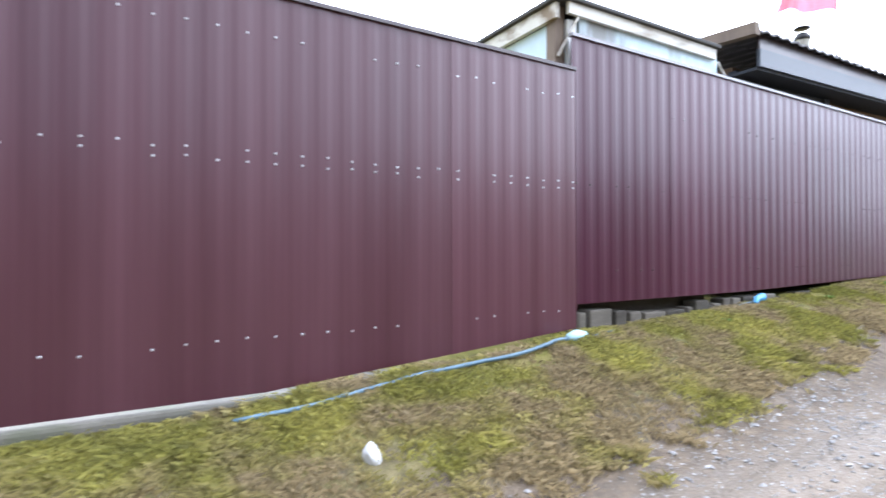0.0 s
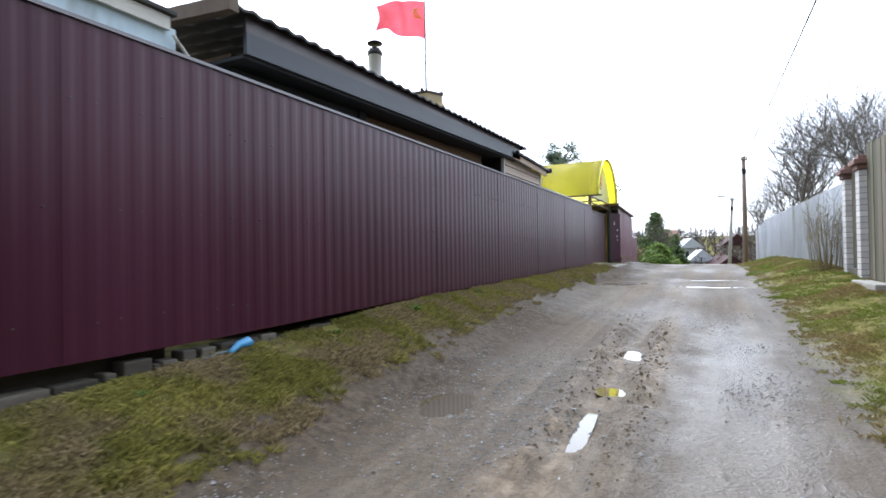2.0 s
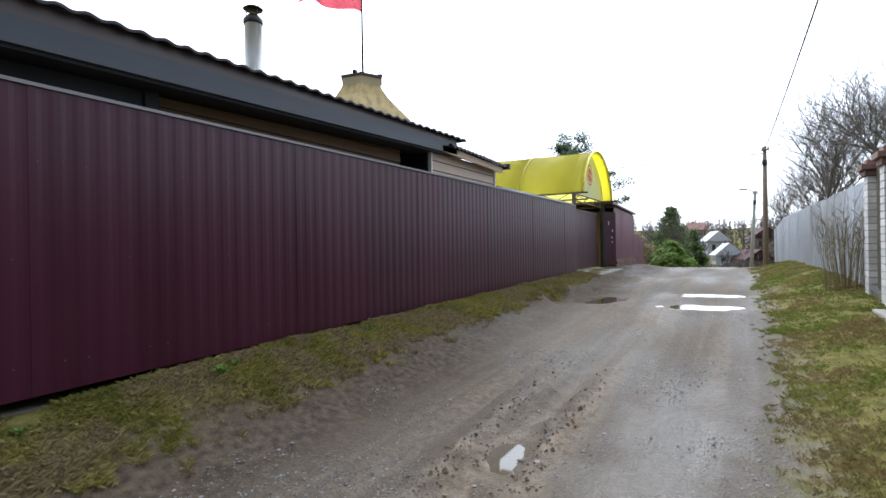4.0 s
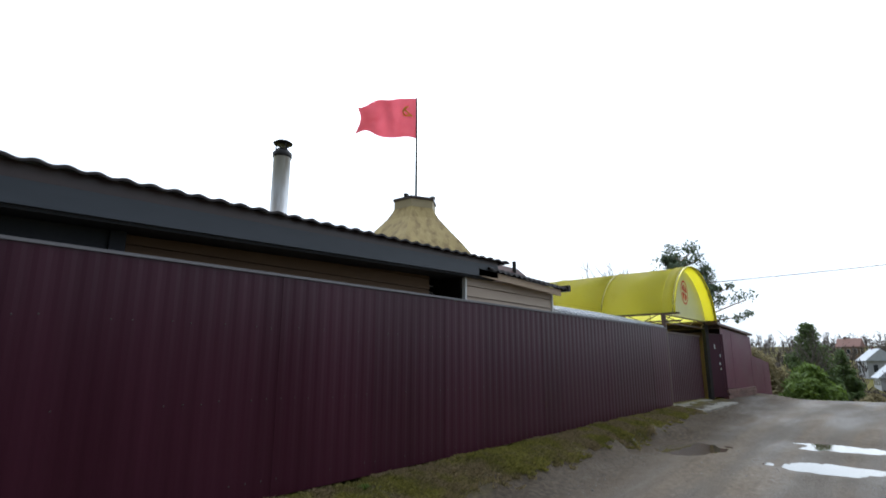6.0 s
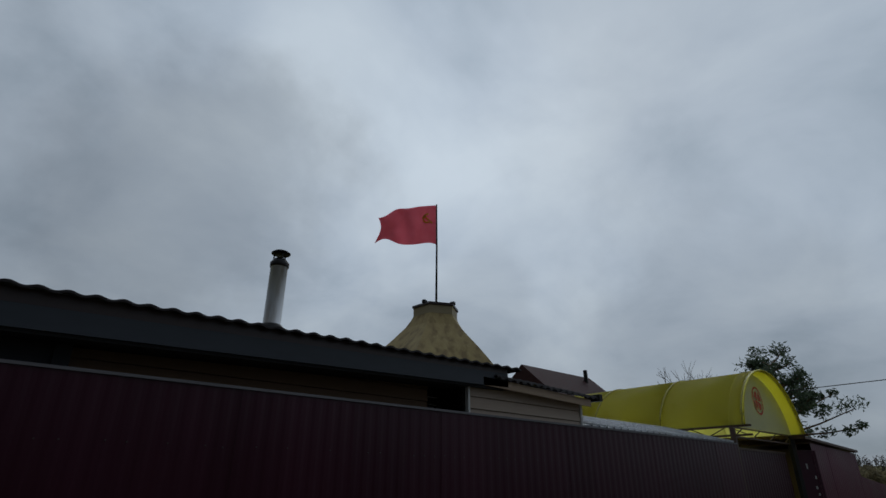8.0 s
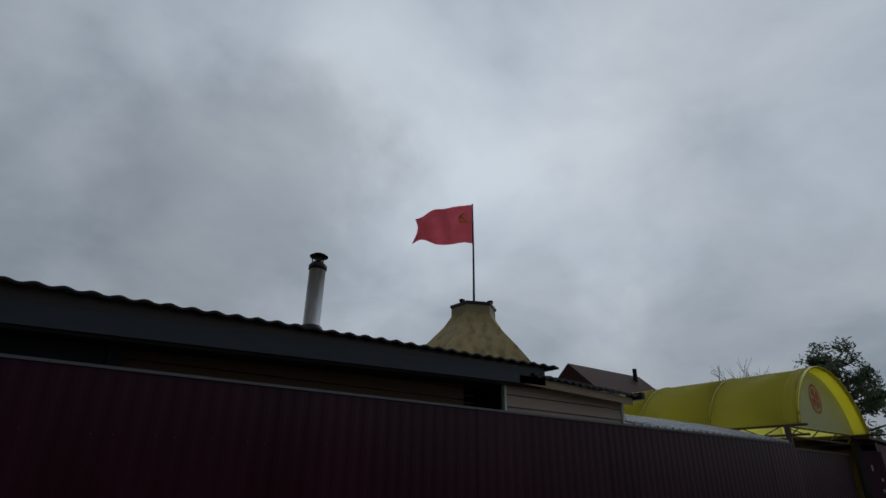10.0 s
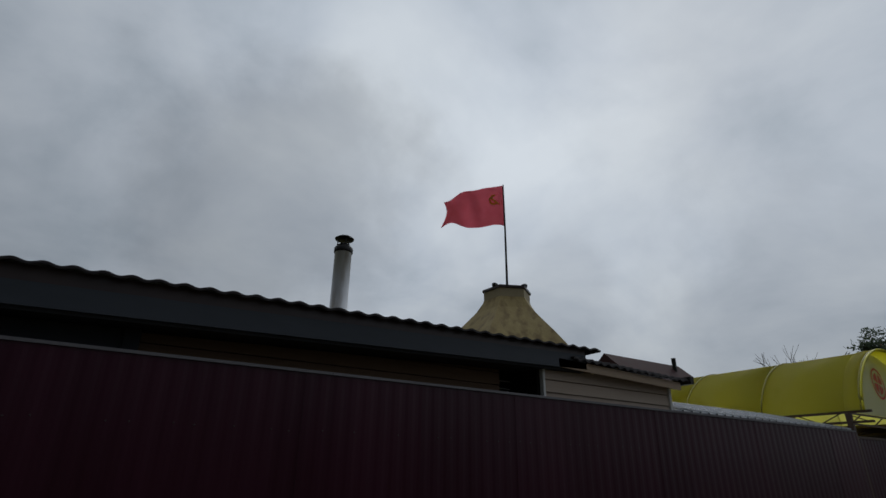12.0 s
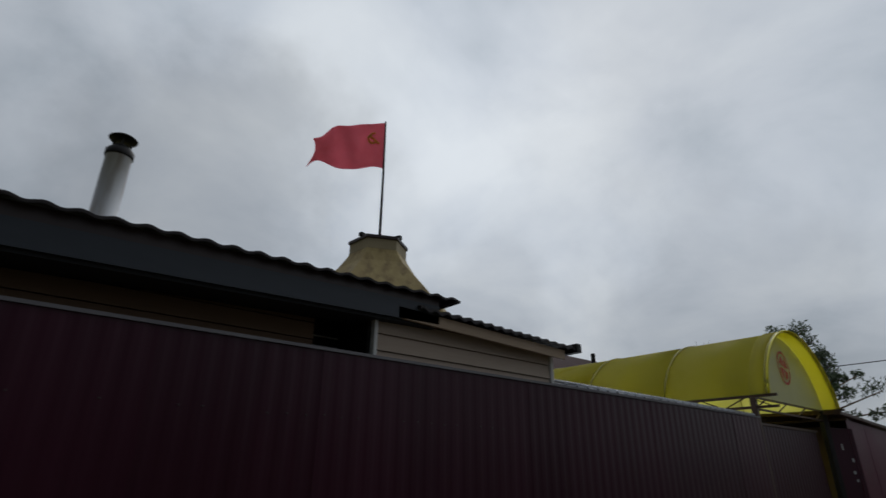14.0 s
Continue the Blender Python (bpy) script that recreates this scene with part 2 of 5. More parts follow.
PINEBARK = surface("pine_bark", (0.16, 0.09, 0.055), (0.25, 0.15, 0.09), 6, 0.9, 0, 0.4, 40, (1, 1, 0.3))
NEEDLE = surface("pine_needles", (0.065, 0.1, 0.05), (0.11, 0.15, 0.075), 3, 0.7, 0, 0, vary=0.3, islands=True)
BOX = surface("bright_shrub_leaf", (0.12, 0.19, 0.03), (0.18, 0.26, 0.05), 2, 0.65, 0, 0, vary=0.35, islands=True)
THUJA = surface("evergreen_leaf", (0.075, 0.12, 0.035), (0.12, 0.17, 0.05), 2, 0.65, 0, 0, vary=0.35, islands=True)
SCRUB = surface("dry_scrub", (0.22, 0.18, 0.095), (0.32, 0.27, 0.14), 2, 0.8, 0, 0, vary=0.35, islands=True)
GRASS = surface("mossy_grass", (0.17, 0.165, 0.033), (0.37, 0.33, 0.085), 1.6, 0.75, 0, 0, 9, vary=0.45, islands=True, patch=(0.31, 0.24, 0.13), patch_scale=2.0, patch_at=0.49)
GREENGRASS = surface("green_grass", (0.1, 0.145, 0.02), (0.22, 0.25, 0.045), 0.9, 0.75, 0, 0, 9, vary=0.4, islands=True, patch=(0.24, 0.18, 0.075), patch_scale=1.1, patch_at=0.5)
STONE = surface("gravel_stone", (0.13, 0.125, 0.12), (0.24, 0.23, 0.22), 8, 0.45, 0, 0.2, vary=0.45, islands=True)
FARWOOD = surface("far_bare_wood", (0.1, 0.083, 0.078), (0.17, 0.147, 0.135), 0.1, 0.9, 0, 0, 1.0, vary=0.35, islands=True, spec=0.1)
CLAY = surface("wet_clay", (0.14, 0.105, 0.07), (0.22, 0.17, 0.12), 8, 0.6, 0, 0.3, 60, vary=0.25, islands=True, spec=0.2)
BLUEPIPE = surface("faded_blue_hose", (0.06, 0.11, 0.15), (0.1, 0.16, 0.2), 6, 0.5, 0, 0.05)
BLUECAP = surface("bright_blue_wrap", (0.06, 0.26, 0.5), (0.1, 0.34, 0.58), 6, 0.4, 0, 0.05)
PALEWRAP = surface("pale_blue_wrap", (0.35, 0.55, 0.6), (0.45, 0.62, 0.66), 6, 0.4, 0, 0.1)
PAPER = surface("white_litter", (0.5, 0.5, 0.5), (0.6, 0.6, 0.6), 6, 0.6, 0, 0.2)
WHITEWALL = surface("white_house_wall", (0.38, 0.39, 0.41), (0.46, 0.47, 0.5), 1, 0.8)
ROOFWHITE = surface("pale_metal_roof", (0.45, 0.48, 0.53), (0.55, 0.58, 0.62), 1, 0.6, spec=0.2)
ROOFBROWN = surface("brown_metal_roof", (0.05, 0.022, 0.022), (0.07, 0.032, 0.032), 1.5, 0.7, spec=0.12)
ROOFRED = surface("faded_red_roof", (0.2, 0.09, 0.07), (0.26, 0.12, 0.09), 1.5, 0.6)
TIMBER = surface("timber_house_wall", (0.22, 0.16, 0.11), (0.28, 0.2, 0.14), 1, 0.8)
GLASSY = surface("dark_window_glass", (0.03, 0.035, 0.04), (0.05, 0.055, 0.06), 1, 0.08, 0, 0)
SCREWS = surface("zinc_screw_head", (0.36, 0.35, 0.35), (0.45, 0.44, 0.44), 30, 0.35, 0.6, 0)


def translucent(m, share):
    """Lets part of the light through a thin cloth or plastic sheet."""
    n, l = m.node_tree.nodes, m.node_tree.links
    b, out = n["Principled BSDF"], n["Material Output"]
    t = n.new("ShaderNodeBsdfTranslucent")
    l.new(b.inputs["Base Color"].links[0].from_socket, t.inputs["Color"])
    mx = n.new("ShaderNodeMixShader")
    mx.inputs[0].default_value = share
    l.new(b.outputs[0], mx.inputs[1])
    l.new(t.outputs[0], mx.inputs[2])
    l.new(mx.outputs[0], out.inputs["Surface"])


translucent(FLAGRED, 0.75)
translucent(FLAGGOLD, 0.7)
translucent(YELLOW, 0.92)
translucent(GABLE, 0.5)
for leafy in (THUJA, BOX, SCRUB, NEEDLE, GRASS, GREENGRASS):
    translucent(leafy, 0.4)


def ground_material():
    m = bpy.data.materials.new("dirt_road_and_verge")
    m.use_nodes = True
    n, l = m.node_tree.nodes, m.node_tree.links
    b = n["Principled BSDF"]
    geo = n.new("ShaderNodeNewGeometry")
    sep = n.new("ShaderNodeSeparateXYZ")
    l.new(geo.outputs["Position"], sep.inputs[0])

    def tex(scale, detail=5.0, stretch=(1, 1, 1)):
        mp = n.new("ShaderNodeMapping")
        mp.inputs["Scale"].default_value = stretch
        l.new(geo.outputs["Position"], mp.inputs[0])
        t = n.new("ShaderNodeTexNoise")
        t.inputs["Scale"].default_value, t.inputs["Detail"].default_value = scale, detail
        l.new(mp.outputs[0], t.inputs["Vector"])
        return t.outputs["Fac"]

    def ramp(src, stops):
        r = n.new("ShaderNodeValToRGB")
        e = r.color_ramp.elements
        e[0].position, e[0].color = stops[0][0], (*stops[0][1], 1)
        e[1].position, e[1].color = stops[-1][0], (*stops[-1][1], 1)
        for p, c in stops[1:-1]:
            e.new(p).color = (*c, 1)
        l.new(src, r.inputs[0])
        return r.outputs[0]

    def mixc(f, a, c):
        x = n.new("ShaderNodeMix")
        x.data_type = "RGBA"
        l.new(f, x.inputs["Factor"])
        l.new(a, x.inputs["A"])
        l.new(c, x.inputs["B"])
        return x.outputs["Result"]

    def val(op, a, c):
        x = n.new("ShaderNodeMath")
        x.operation = op
        for k, v in enumerate((a, c)):
            if isinstance(v, (int, float)):
                x.inputs[k].default_value = v
            else:
                l.new(v, x.inputs[k])
        return x.outputs[0]

    grit = tex(55, 6)
    grit2 = tex(16, 5)
    along = tex(1.0, 5, (0.25, 2.2, 1))
    road = ramp(grit, [(0.3, (0.082, 0.068, 0.055)), (0.5, (0.122, 0.104, 0.087)), (0.75, (0.2, 0.18, 0.158))])
    mud = ramp(grit2, [(0.3, (0.1, 0.077, 0.056)), (0.7, (0.19, 0.152, 0.115))])
    soil = mixc(ramp(along, [(0.46, (0, 0, 0)), (0.64, (1, 1, 1))]), road, mud)
    warp = val("MULTIPLY", val("SUBTRACT", tex(2.2, 5), 0.5), 0.9)
    yy = val("ADD", sep.outputs["Y"], warp)
    near = ramp(val("MULTIPLY", val("SUBTRACT", 10.5, sep.outputs["X"]), 0.35), [(0.0, (0, 0, 0)), (1.0, (1, 1, 1))])
    band = ramp(val("MULTIPLY", val("ABSOLUTE", val("SUBTRACT", yy, 0.36), 0.0), 2.2), [(0.35, (0.85, 0.85, 0.85)), (1.0, (0, 0, 0))])
    clay = ramp(tex(9, 6), [(0.3, (0.085, 0.062, 0.042)), (0.5, (0.19, 0.145, 0.1)), (0.72, (0.28, 0.225, 0.165))])
    soil = mixc(val("MULTIPLY", band, near), soil, clay)
    track = ramp(val("MULTIPLY", val("ABSOLUTE", val("SUBTRACT", val("ADD", sep.outputs["Y"], val("MULTIPLY", warp, 0.35)), 1.05), 0.0), 3.0), [(0.2, (0.7, 0.7, 0.7)), (1.0, (0, 0, 0))])
    soil = mixc(track, soil, mud)
    ruts = ramp(tex(1.0, 7, (0.09, 6.0, 1)), [(0.44, (0, 0, 0)), (0.58, (0.65, 0.65, 0.65))])
    soil = mixc(val("MULTIPLY", ruts, ramp(val("MULTIPLY", val("SUBTRACT", 17.0, sep.outputs["X"]), 0.15), [(0.0, (0, 0, 0)), (1.0, (1, 1, 1))])), soil, ramp(grit, [(0.3, (0.0527, 0.0409, 0.031)), (0.7, (0.124, 0.102, 0.0775))]))
    shoulder = ramp(val("MULTIPLY", val("SUBTRACT", val("ADD", sep.outputs["Y"], val("MULTIPLY", val("SUBTRACT", grit2, 0.5), 0.8)), 1.3), 2.5), [(0.0, (0, 0, 0)), (1.0, (1, 1, 1))])
    dirt = ramp(grit2, [(0.3, (0.05, 0.037, 0.027)), (0.7, (0.135, 0.104, 0.074))])
    soil = mixc(shoulder, soil, dirt)
    turf = ramp(tex(7, 6), [(0.3, (0.075, 0.065, 0.026)), (0.5, (0.13, 0.12, 0.032)), (0.62, (0.18, 0.15, 0.055)), (0.75, (0.14, 0.1, 0.055))])
    edge = val("ADD", sep.outputs["Y"], val("MULTIPLY", val("SUBTRACT", tex(3.5, 7), 0.5), 1.1))
    left = ramp(val("MULTIPLY", val("SUBTRACT", val("SUBTRACT", edge, val("MULTIPLY", sep.outputs["X"], 0.03)), 1.88), 1.8), [(0.0, (0, 0, 0)), (1.0, (1, 1, 1))])
    right = ramp(val("MULTIPLY", val("SUBTRACT", -1.15, edge), 2.2), [(0.0, (0, 0, 0)), (1.0, (1, 1, 1))])
    far = ramp(val("MULTIPLY", val("SUBTRACT", sep.outputs["X"], 33.0), 0.3), [(0.0, (0, 0, 0)), (1.0, (1, 1, 1))])
    both = val("MAXIMUM", val("MAXIMUM", left, right), far)
    l.new(mixc(both, soil, turf), b.inputs["Base Color"])
    wet = tex(0.9, 4, (0.35, 1.4, 1))
    rr = n.new("ShaderNodeMapRange")
    rr.inputs["From Min"].default_value, rr.inputs["From Max"].default_value = 0.35, 0.62
    rr.inputs["To Min"].default_value, rr.inputs["To Max"].default_value = 0.75, 0.4
    l.new(wet, rr.inputs["Value"])
    lane = ramp(val("MULTIPLY", val("ABSOLUTE", val("ADD", yy, 0.55), 0.0), 1.8), [(0.2, (0.4, 0.4, 0.4)), (0.9, (0, 0, 0))])
    l.new(val("ADD", 0.06, val("MULTIPLY", val("MULTIPLY", lane, near), 0.4)), b.inputs["Specular IOR Level"])
    rough = val("MAXIMUM", val("SUBTRACT", rr.outputs[0], val("MULTIPLY", lane, near)), 0.16)
    l.new(val("MAXIMUM", rough, val("MULTIPLY", both, 0.9)), b.inputs["Roughness"])
    bp = n.new("ShaderNodeBump")
    bp.inputs["Strength"].default_value, bp.inputs["Distance"].default_value = 0.6, 0.02
    l.new(val("ADD", grit, grit2), bp.inputs["Height"])
    l.new(bp.outputs[0], b.inputs["Normal"])
    return m


def water_material():
    m = bpy.data.materials.new("muddy_water")
    m.use_nodes = True
    b = m.node_tree.nodes["Principled BSDF"]
    b.inputs["Base Color"].default_value = (0.1, 0.08, 0.052, 1)
    b.inputs["Roughness"].default_value = 0.04
    b.inputs["IOR"].default_value = 1.33
    b.inputs["Coat Weight"].default_value = 0.5
    b.inputs["Coat Roughness"].default_value = 0.02
    return m


GROUND = ground_material()
WATER = water_material()


# ---- mesh helpers ----
def link(name, bm, material, smooth=False):
    me = bpy.data.meshes.new(name)
    bm.normal_update()
    bm.to_mesh(me)
    bm.free()
    me.materials.append(material)
    if smooth:
        me.polygons.foreach_set("use_smooth", [True] * len(me.polygons))
    return new(name, me)


def part(name, bm, material, parent, label="", smooth=False):
    ob = link(name, bm, material, smooth)
    ob.parent = parent
    if label:
        ob["label"] = label
    return ob


def thing(name, label, category, at=(0, 0, 0), group="", kind=""):
    e = new(name)
    e.empty_display_size = 0.2
    e.location = at
    return tagged(e, label, category, group, kind)


def box(bm, x0, x1, y0, y1, z0, z1, m=None):
    v = [bm.verts.new((x, y, z)) for x in (x0, x1) for y in (y0, y1) for z in (z0, z1)]
    for f in ((0, 1, 3, 2), (4, 6, 7, 5), (0, 4, 5, 1), (2, 3, 7, 6), (0, 2, 6, 4), (1, 5, 7, 3)):
        bm.faces.new([v[i] for i in f])
    if m is not None:
        bmesh.ops.transform(bm, matrix=m, verts=v)
    return v


def boxed(x0, x1, y0, y1, z0, z1, bevel=0.0, m=None):
    bm = bmesh.new()
    box(bm, x0, x1, y0, y1, z0, z1)
    if bevel:
        bmesh.ops.bevel(bm, geom=bm.edges[:], offset=bevel, segments=2, affect="EDGES", profile=0.6)
    if m is not None:
        bmesh.ops.transform(bm, matrix=m, verts=bm.verts)
    return bm


def beam(p, q, w, h, bevel=0.0):
    """A straight bar from p to q."""
    p, q = Vector(p), Vector(q)
    d = q - p
    bm = boxed(-w / 2, w / 2, -h / 2, h / 2, 0, d.length, bevel)
    rot = d.to_track_quat("Z", "Y").to_matrix().to_4x4()
    bmesh.ops.transform(bm, matrix=Matrix.Translation(p) @ rot, verts=bm.verts)
    return bm


def tube_into(bm, pts, radii, sides=8, cap=True):
    pts = [Vector(p) for p in pts]
    rings = []
    for i, p in enumerate(pts):
        d = (pts[min(i + 1, len(pts) - 1)] - pts[max(i - 1, 0)]).normalized()
        u = d.orthogonal().normalized() if abs(d.z) > 0.95 else d.cross(Vector((0, 0, 1))).normalized()
        w = d.cross(u)
        r = radii[i] if isinstance(radii, (list, tuple)) else radii
        rings.append([bm.verts.new(p + r * (math.cos(a) * u + math.sin(a) * w)) for a in [2 * math.pi * k / sides for k in range(sides)]])
    for a, b in zip(rings, rings[1:]):
        for k in range(sides):
            bm.faces.new((a[k], a[(k + 1) % sides], b[(k + 1) % sides], b[k]))
    if cap and sides > 2:
        bm.faces.new(rings[0][::-1])
        bm.faces.new(rings[-1])
    return bm


def tube(pts, radii, sides=10):
    return tube_into(bmesh.new(), pts, radii, sides)


def lathe(profile, sides=24, m=None):
    bm = bmesh.new()
    rings = [[bm.verts.new((r * math.cos(2 * math.pi * k / sides), r * math.sin(2 * math.pi * k / sides), z)) for k in range(sides)] for r, z in profile]
    for a, b in zip(rings, rings[1:]):
        for k in range(sides):
            bm.faces.new((a[k], a[(k + 1) % sides], b[(k + 1) % sides], b[k]))
    bm.faces.new(rings[0][::-1])
    bm.faces.new(rings[-1])
    if m is not None:
        bmesh.ops.transform(bm, matrix=m, verts=bm.verts)
    return bm


def lerp(x, table):
    xs, ys = zip(*table)
    return float(np.interp(x, xs, ys))


# ---- ground ----
ROAD = [(-400, -9), (-60, -2.0), (-10, 0.1), (0, 0.38), (6, 0.63), (8, 0.71), (15, 1.0), (19, 1.14), (24, 1.24), (27, 1.22), (31, 0.98), (40, 0.1), (60, -2.2), (100, -5.5), (150, -3.6), (230, 3), (330, 11), (600, 16), (1500, 20)]
BASE = [(-400, -9), (-60, -1.8), (-10, 0.4), (-1, 0.64), (0.7, 0.7), (2.9, 0.88), (5, 0.99), (8, 1.15), (11.5, 1.22), (19, 1.35), (24, 1.4), (28, 1.32), (31, 1.0), (40, 0.1), (60, -2.2), (100, -5.5), (150, -3.6), (230, 3), (330, 11), (600, 16), (1500, 20)]
RIGHT = [(-400, -9), (-60, -2), (-10, 0.3), (0, 0.55), (6, 0.85), (14, 1.25), (17, 1.45), (24, 1.62), (30, 1.4), (36, 0.7), (40, 0.2), (60, -2.2), (100, -5.5), (150, -3.6), (230, 3), (330, 11), (600, 16), (1500, 20)]
PUDDLES = [(5.95, 1.45, 0.3, 0.2, 12), (7.95, 0.39, 0.3, 0.11, 12), (6.66, 0.38, 0.16, 0.1, 30), (5.75, 0.38, 0.62, 0.04, 4), (15.5, 1.55, 0.75, 0.42, -10), (16.75, -0.35, 0.4, 0.66, 0), (15.0, -0.35, 0.42, 0.66, 0)]


def ease(t):
    t = min(1.0, max(0.0, t))
    return t * t * (3 - 2 * t)


def puddle_reach(x, y, p):
    """How far out from a puddle's middle a place lies; 1 is the waterline."""
    px, py, a, b, turn = p
    if abs(x - px) > 2.6 or abs(y - py) > 2.0:
        return 9.0
    c, s = math.cos(radians(turn)), math.sin(radians(turn))
    u, v = ((x - px) * c + (y - py) * s) / a, (-(x - px) * s + (y - py) * c) / b
    return math.hypot(u, v) + 0.45 * noise.noise((x * 2.6, y * 3.4, 2.0)) + 0.25 * noise.noise((x * 6, y * 8, 5.0))


def puddle_level(p):
    return level(p[0], p[1]) - 0.02


def level(x, y):
    """Height of the ground without its fine bumps."""
    z = lerp(x, ROAD)
    if y > 1.45:
        z += (lerp(x, BASE) - z) * ease((y - 1.45) / 1.45)
    elif y < -1.1:
        z += (lerp(x, RIGHT) - z) * ease((-1.1 - y) / 1.7)
    return z


def height(x, y):
    z = level(x, y)
    near = -3 < x < 28 and -3.2 < y < 3.2
    if near:
        if -1.3 < y < 1.3:
            w = 1 - ease((abs(y) - 0.9) / 0.5)
            z += w * 0.012 * noise.noise((x * 1.2, y * 3.5, 0)) + w * 0.006 * noise.noise((x * 6, y * 9, 3))
            for ry, dep, wid in ((1.02, 0.03, 0.12), (0.36, 0.06, 0.12), (-0.62, 0.018, 0.2)):
                off = y - ry - 0.06 * math.sin(x * 0.7 + ry * 5)
                fade = ease((11.8 - x) / 3)
                z -= fade * dep * math.exp(-((off / wid) ** 2)) * (1 + 0.7 * noise.noise((x * 3.3, ry, 7)))
                if ry == 0.36:
                    z += fade * (0.04 + 0.08 * noise.noise((x * 5, y * 5, 8)) + 0.035 * noise.noise((x * 13, y * 13, 2))) * math.exp(-(((abs(off) - 0.23) / 0.13) ** 2))
        else:
            z += 0.02 * noise.noise((x * 2.5, y * 2.5, 5)) + 0.012 * noise.noise((x * 8, y * 8, 6))
        r, p = min((puddle_reach(x, y, q), q) for q in PUDDLES)
        if r < 2.3:
            t = ease((2.3 - r) / 0.8)
            z += t * (puddle_level(p) + (0.09 if r < 1.0 else 0.025) * (min(r, 1.4) - 1.0) - z)
    elif x > 45 or abs(y) > 20:
        z += 0.8 * noise.noise((x * 0.03, y * 0.03, 1))
    return z


def ground_sheet():
    xs = np.concatenate([[-1500, -400, -150, -60, -30, -15, -8, -5], np.arange(-3, 10.5, 0.07), np.arange(10.5, 28, 0.14), np.arange(28, 60, 1.5), [62, 70, 80, 90, 100, 115, 130, 150, 175, 200, 230, 270, 320, 400, 600, 900, 1500]])
    ys = np.concatenate([[-1500, -600, -300, -150, -80, -40, -20, -10, -6, -4.5], np.arange(-3.4, 3.3, 0.07), [3.6, 4.5, 6, 10, 20, 40, 80, 150, 300, 600, 1500]])
    nx, ny = len(xs), len(ys)
    verts = [(x, y, height(x, y)) for x in xs for y in ys]
    faces = [(i * ny + j, (i + 1) * ny + j, (i + 1) * ny + j + 1, i * ny + j + 1) for i in range(nx - 1) for j in range(ny - 1)]
    me = bpy.data.meshes.new("ground")
    me.from_pydata(verts, [], faces)
    me.polygons.foreach_set("use_smooth", [True] * len(me.polygons))
    me.materials.append(GROUND)
    return tagged(new("ground", me), "rutted gravel dirt road with mossy grass verges", "ground", kind="structure")


ground_sheet()


def puddle(px, py, a, b, turn, label):
    z0 = puddle_level((px, py))
    bm = bmesh.new()
    c, s = math.cos(radians(turn)), math.sin(radians(turn))
    k, out = 48, []
    for i in range(k):
        t = 2 * math.pi * i / k
        r = 1.3
        u, v = r * a * math.cos(t), r * b * math.sin(t)
        out.append(bm.verts.new((px + u * c - v * s, py + u * s + v * c, z0)))
    bm.faces.new(out)
    ob = link("puddle", bm, WATER)
    tagged(ob, label, "puddle", "puddles on the road", "stuff")


for p in PUDDLES:
    puddle(*p, "shallow rain puddle in a dip of the dirt road")


# ---- profiled sheet fences ----
def profile(width, pitch=0.1455, depth=0.012):
    pts, x = [], 0.0
    while x < width - 1e-6:
        for dx, d in ((0, 0), (0.036, 0), (0.062, depth), (0.09, depth)):
            xx = x + dx * pitch / 0.115
            if xx < width - 1e-6:
                pts.append((xx, d))
        x += pitch
    pts.append((width, 0))
    return pts


def sheet(width, zb0, zb1, zt0, zt1, pitch=0.1455, depth=0.0045, thick=0.003):
    """One ribbed sheet from x 0 to width, front at y 0 to depth, with sloping bottom and top."""
    bm = bmesh.new()
    cols = []
    for x, d in profile(width, pitch, depth):
        f = x / width
        zb, zt = zb0 + (zb1 - zb0) * f, zt0 + (zt1 - zt0) * f
        cols.append([bm.verts.new(c) for c in ((x, d, zb), (x, d, zt), (x, d + thick, zt), (x, d + thick, zb))])
    for a, b in zip(cols, cols[1:]):
        for i in range(4):
            j = (i + 1) % 4
            bm.faces.new((a[i], b[i], b[j], a[j]))
    bm.faces.new(cols[0])
    bm.faces.new(cols[-1][::-1])
    return bm


def fence_run(name, label, x0, x1, y, bottom, top, mat, trim, screw_rows=(), screw_mat=None, step=1.164, turn=0.0, depth=0.0032, share=0.8):
    f = thing(name, label, "fence", (x0, y, 0))
    f.rotation_euler = (0, 0, radians(turn))
    x = x0
    while x < x1 - 0.05:
        w = min(step, x1 - x)
        ob = part("sheet", sheet(w, bottom(x), bottom(x + w), top(x), top(x + w), 0.1455, depth), mat, f)
        ob.location = (x - x0, -0.003 * (round((x - x0) / step) % 2), 0)
        x += step
    if trim:
        bm = bmesh.new()
        n = max(2, int((x1 - x0) / 2))
        for k in range(n):
            xa, xb = x0 + (x1 - x0) * k / n, x0 + (x1 - x0) * (k + 1) / n
            vs = box(bm, xa - x0, xb - x0 - 0.002, -0.018, 0.03, -0.02, 0.004)
            for v in vs:
                v.co.z += top(xa) if v.co.x < (xa + xb) / 2 - x0 else top(xb)
        part("top_trim", bm, trim, f, "folded metal capping strip")
    screw_mesh = None
    for h in screw_rows:
        x = x0 + 0.0485
        while x < x1:
            z = h(x) + random.uniform(-0.01, 0.01)
            if random.random() < share:
                if screw_mesh is None:
                    screw_mesh = lathe([(0.0075, -0.004), (0.0075, 0.0), (0.005, 0.002), (0.005, 0.004)], 6, pose(0, 0, 0, 90, 0, 0))
                    sc = part("screw", screw_mesh, screw_mat, f)
                    screw_mesh = sc.data
                else:
                    sc = new("screw", screw_mesh)
                    sc.parent = f
                sc.location = (x - x0, -0.003, z)
            x += 0.1455
    return f


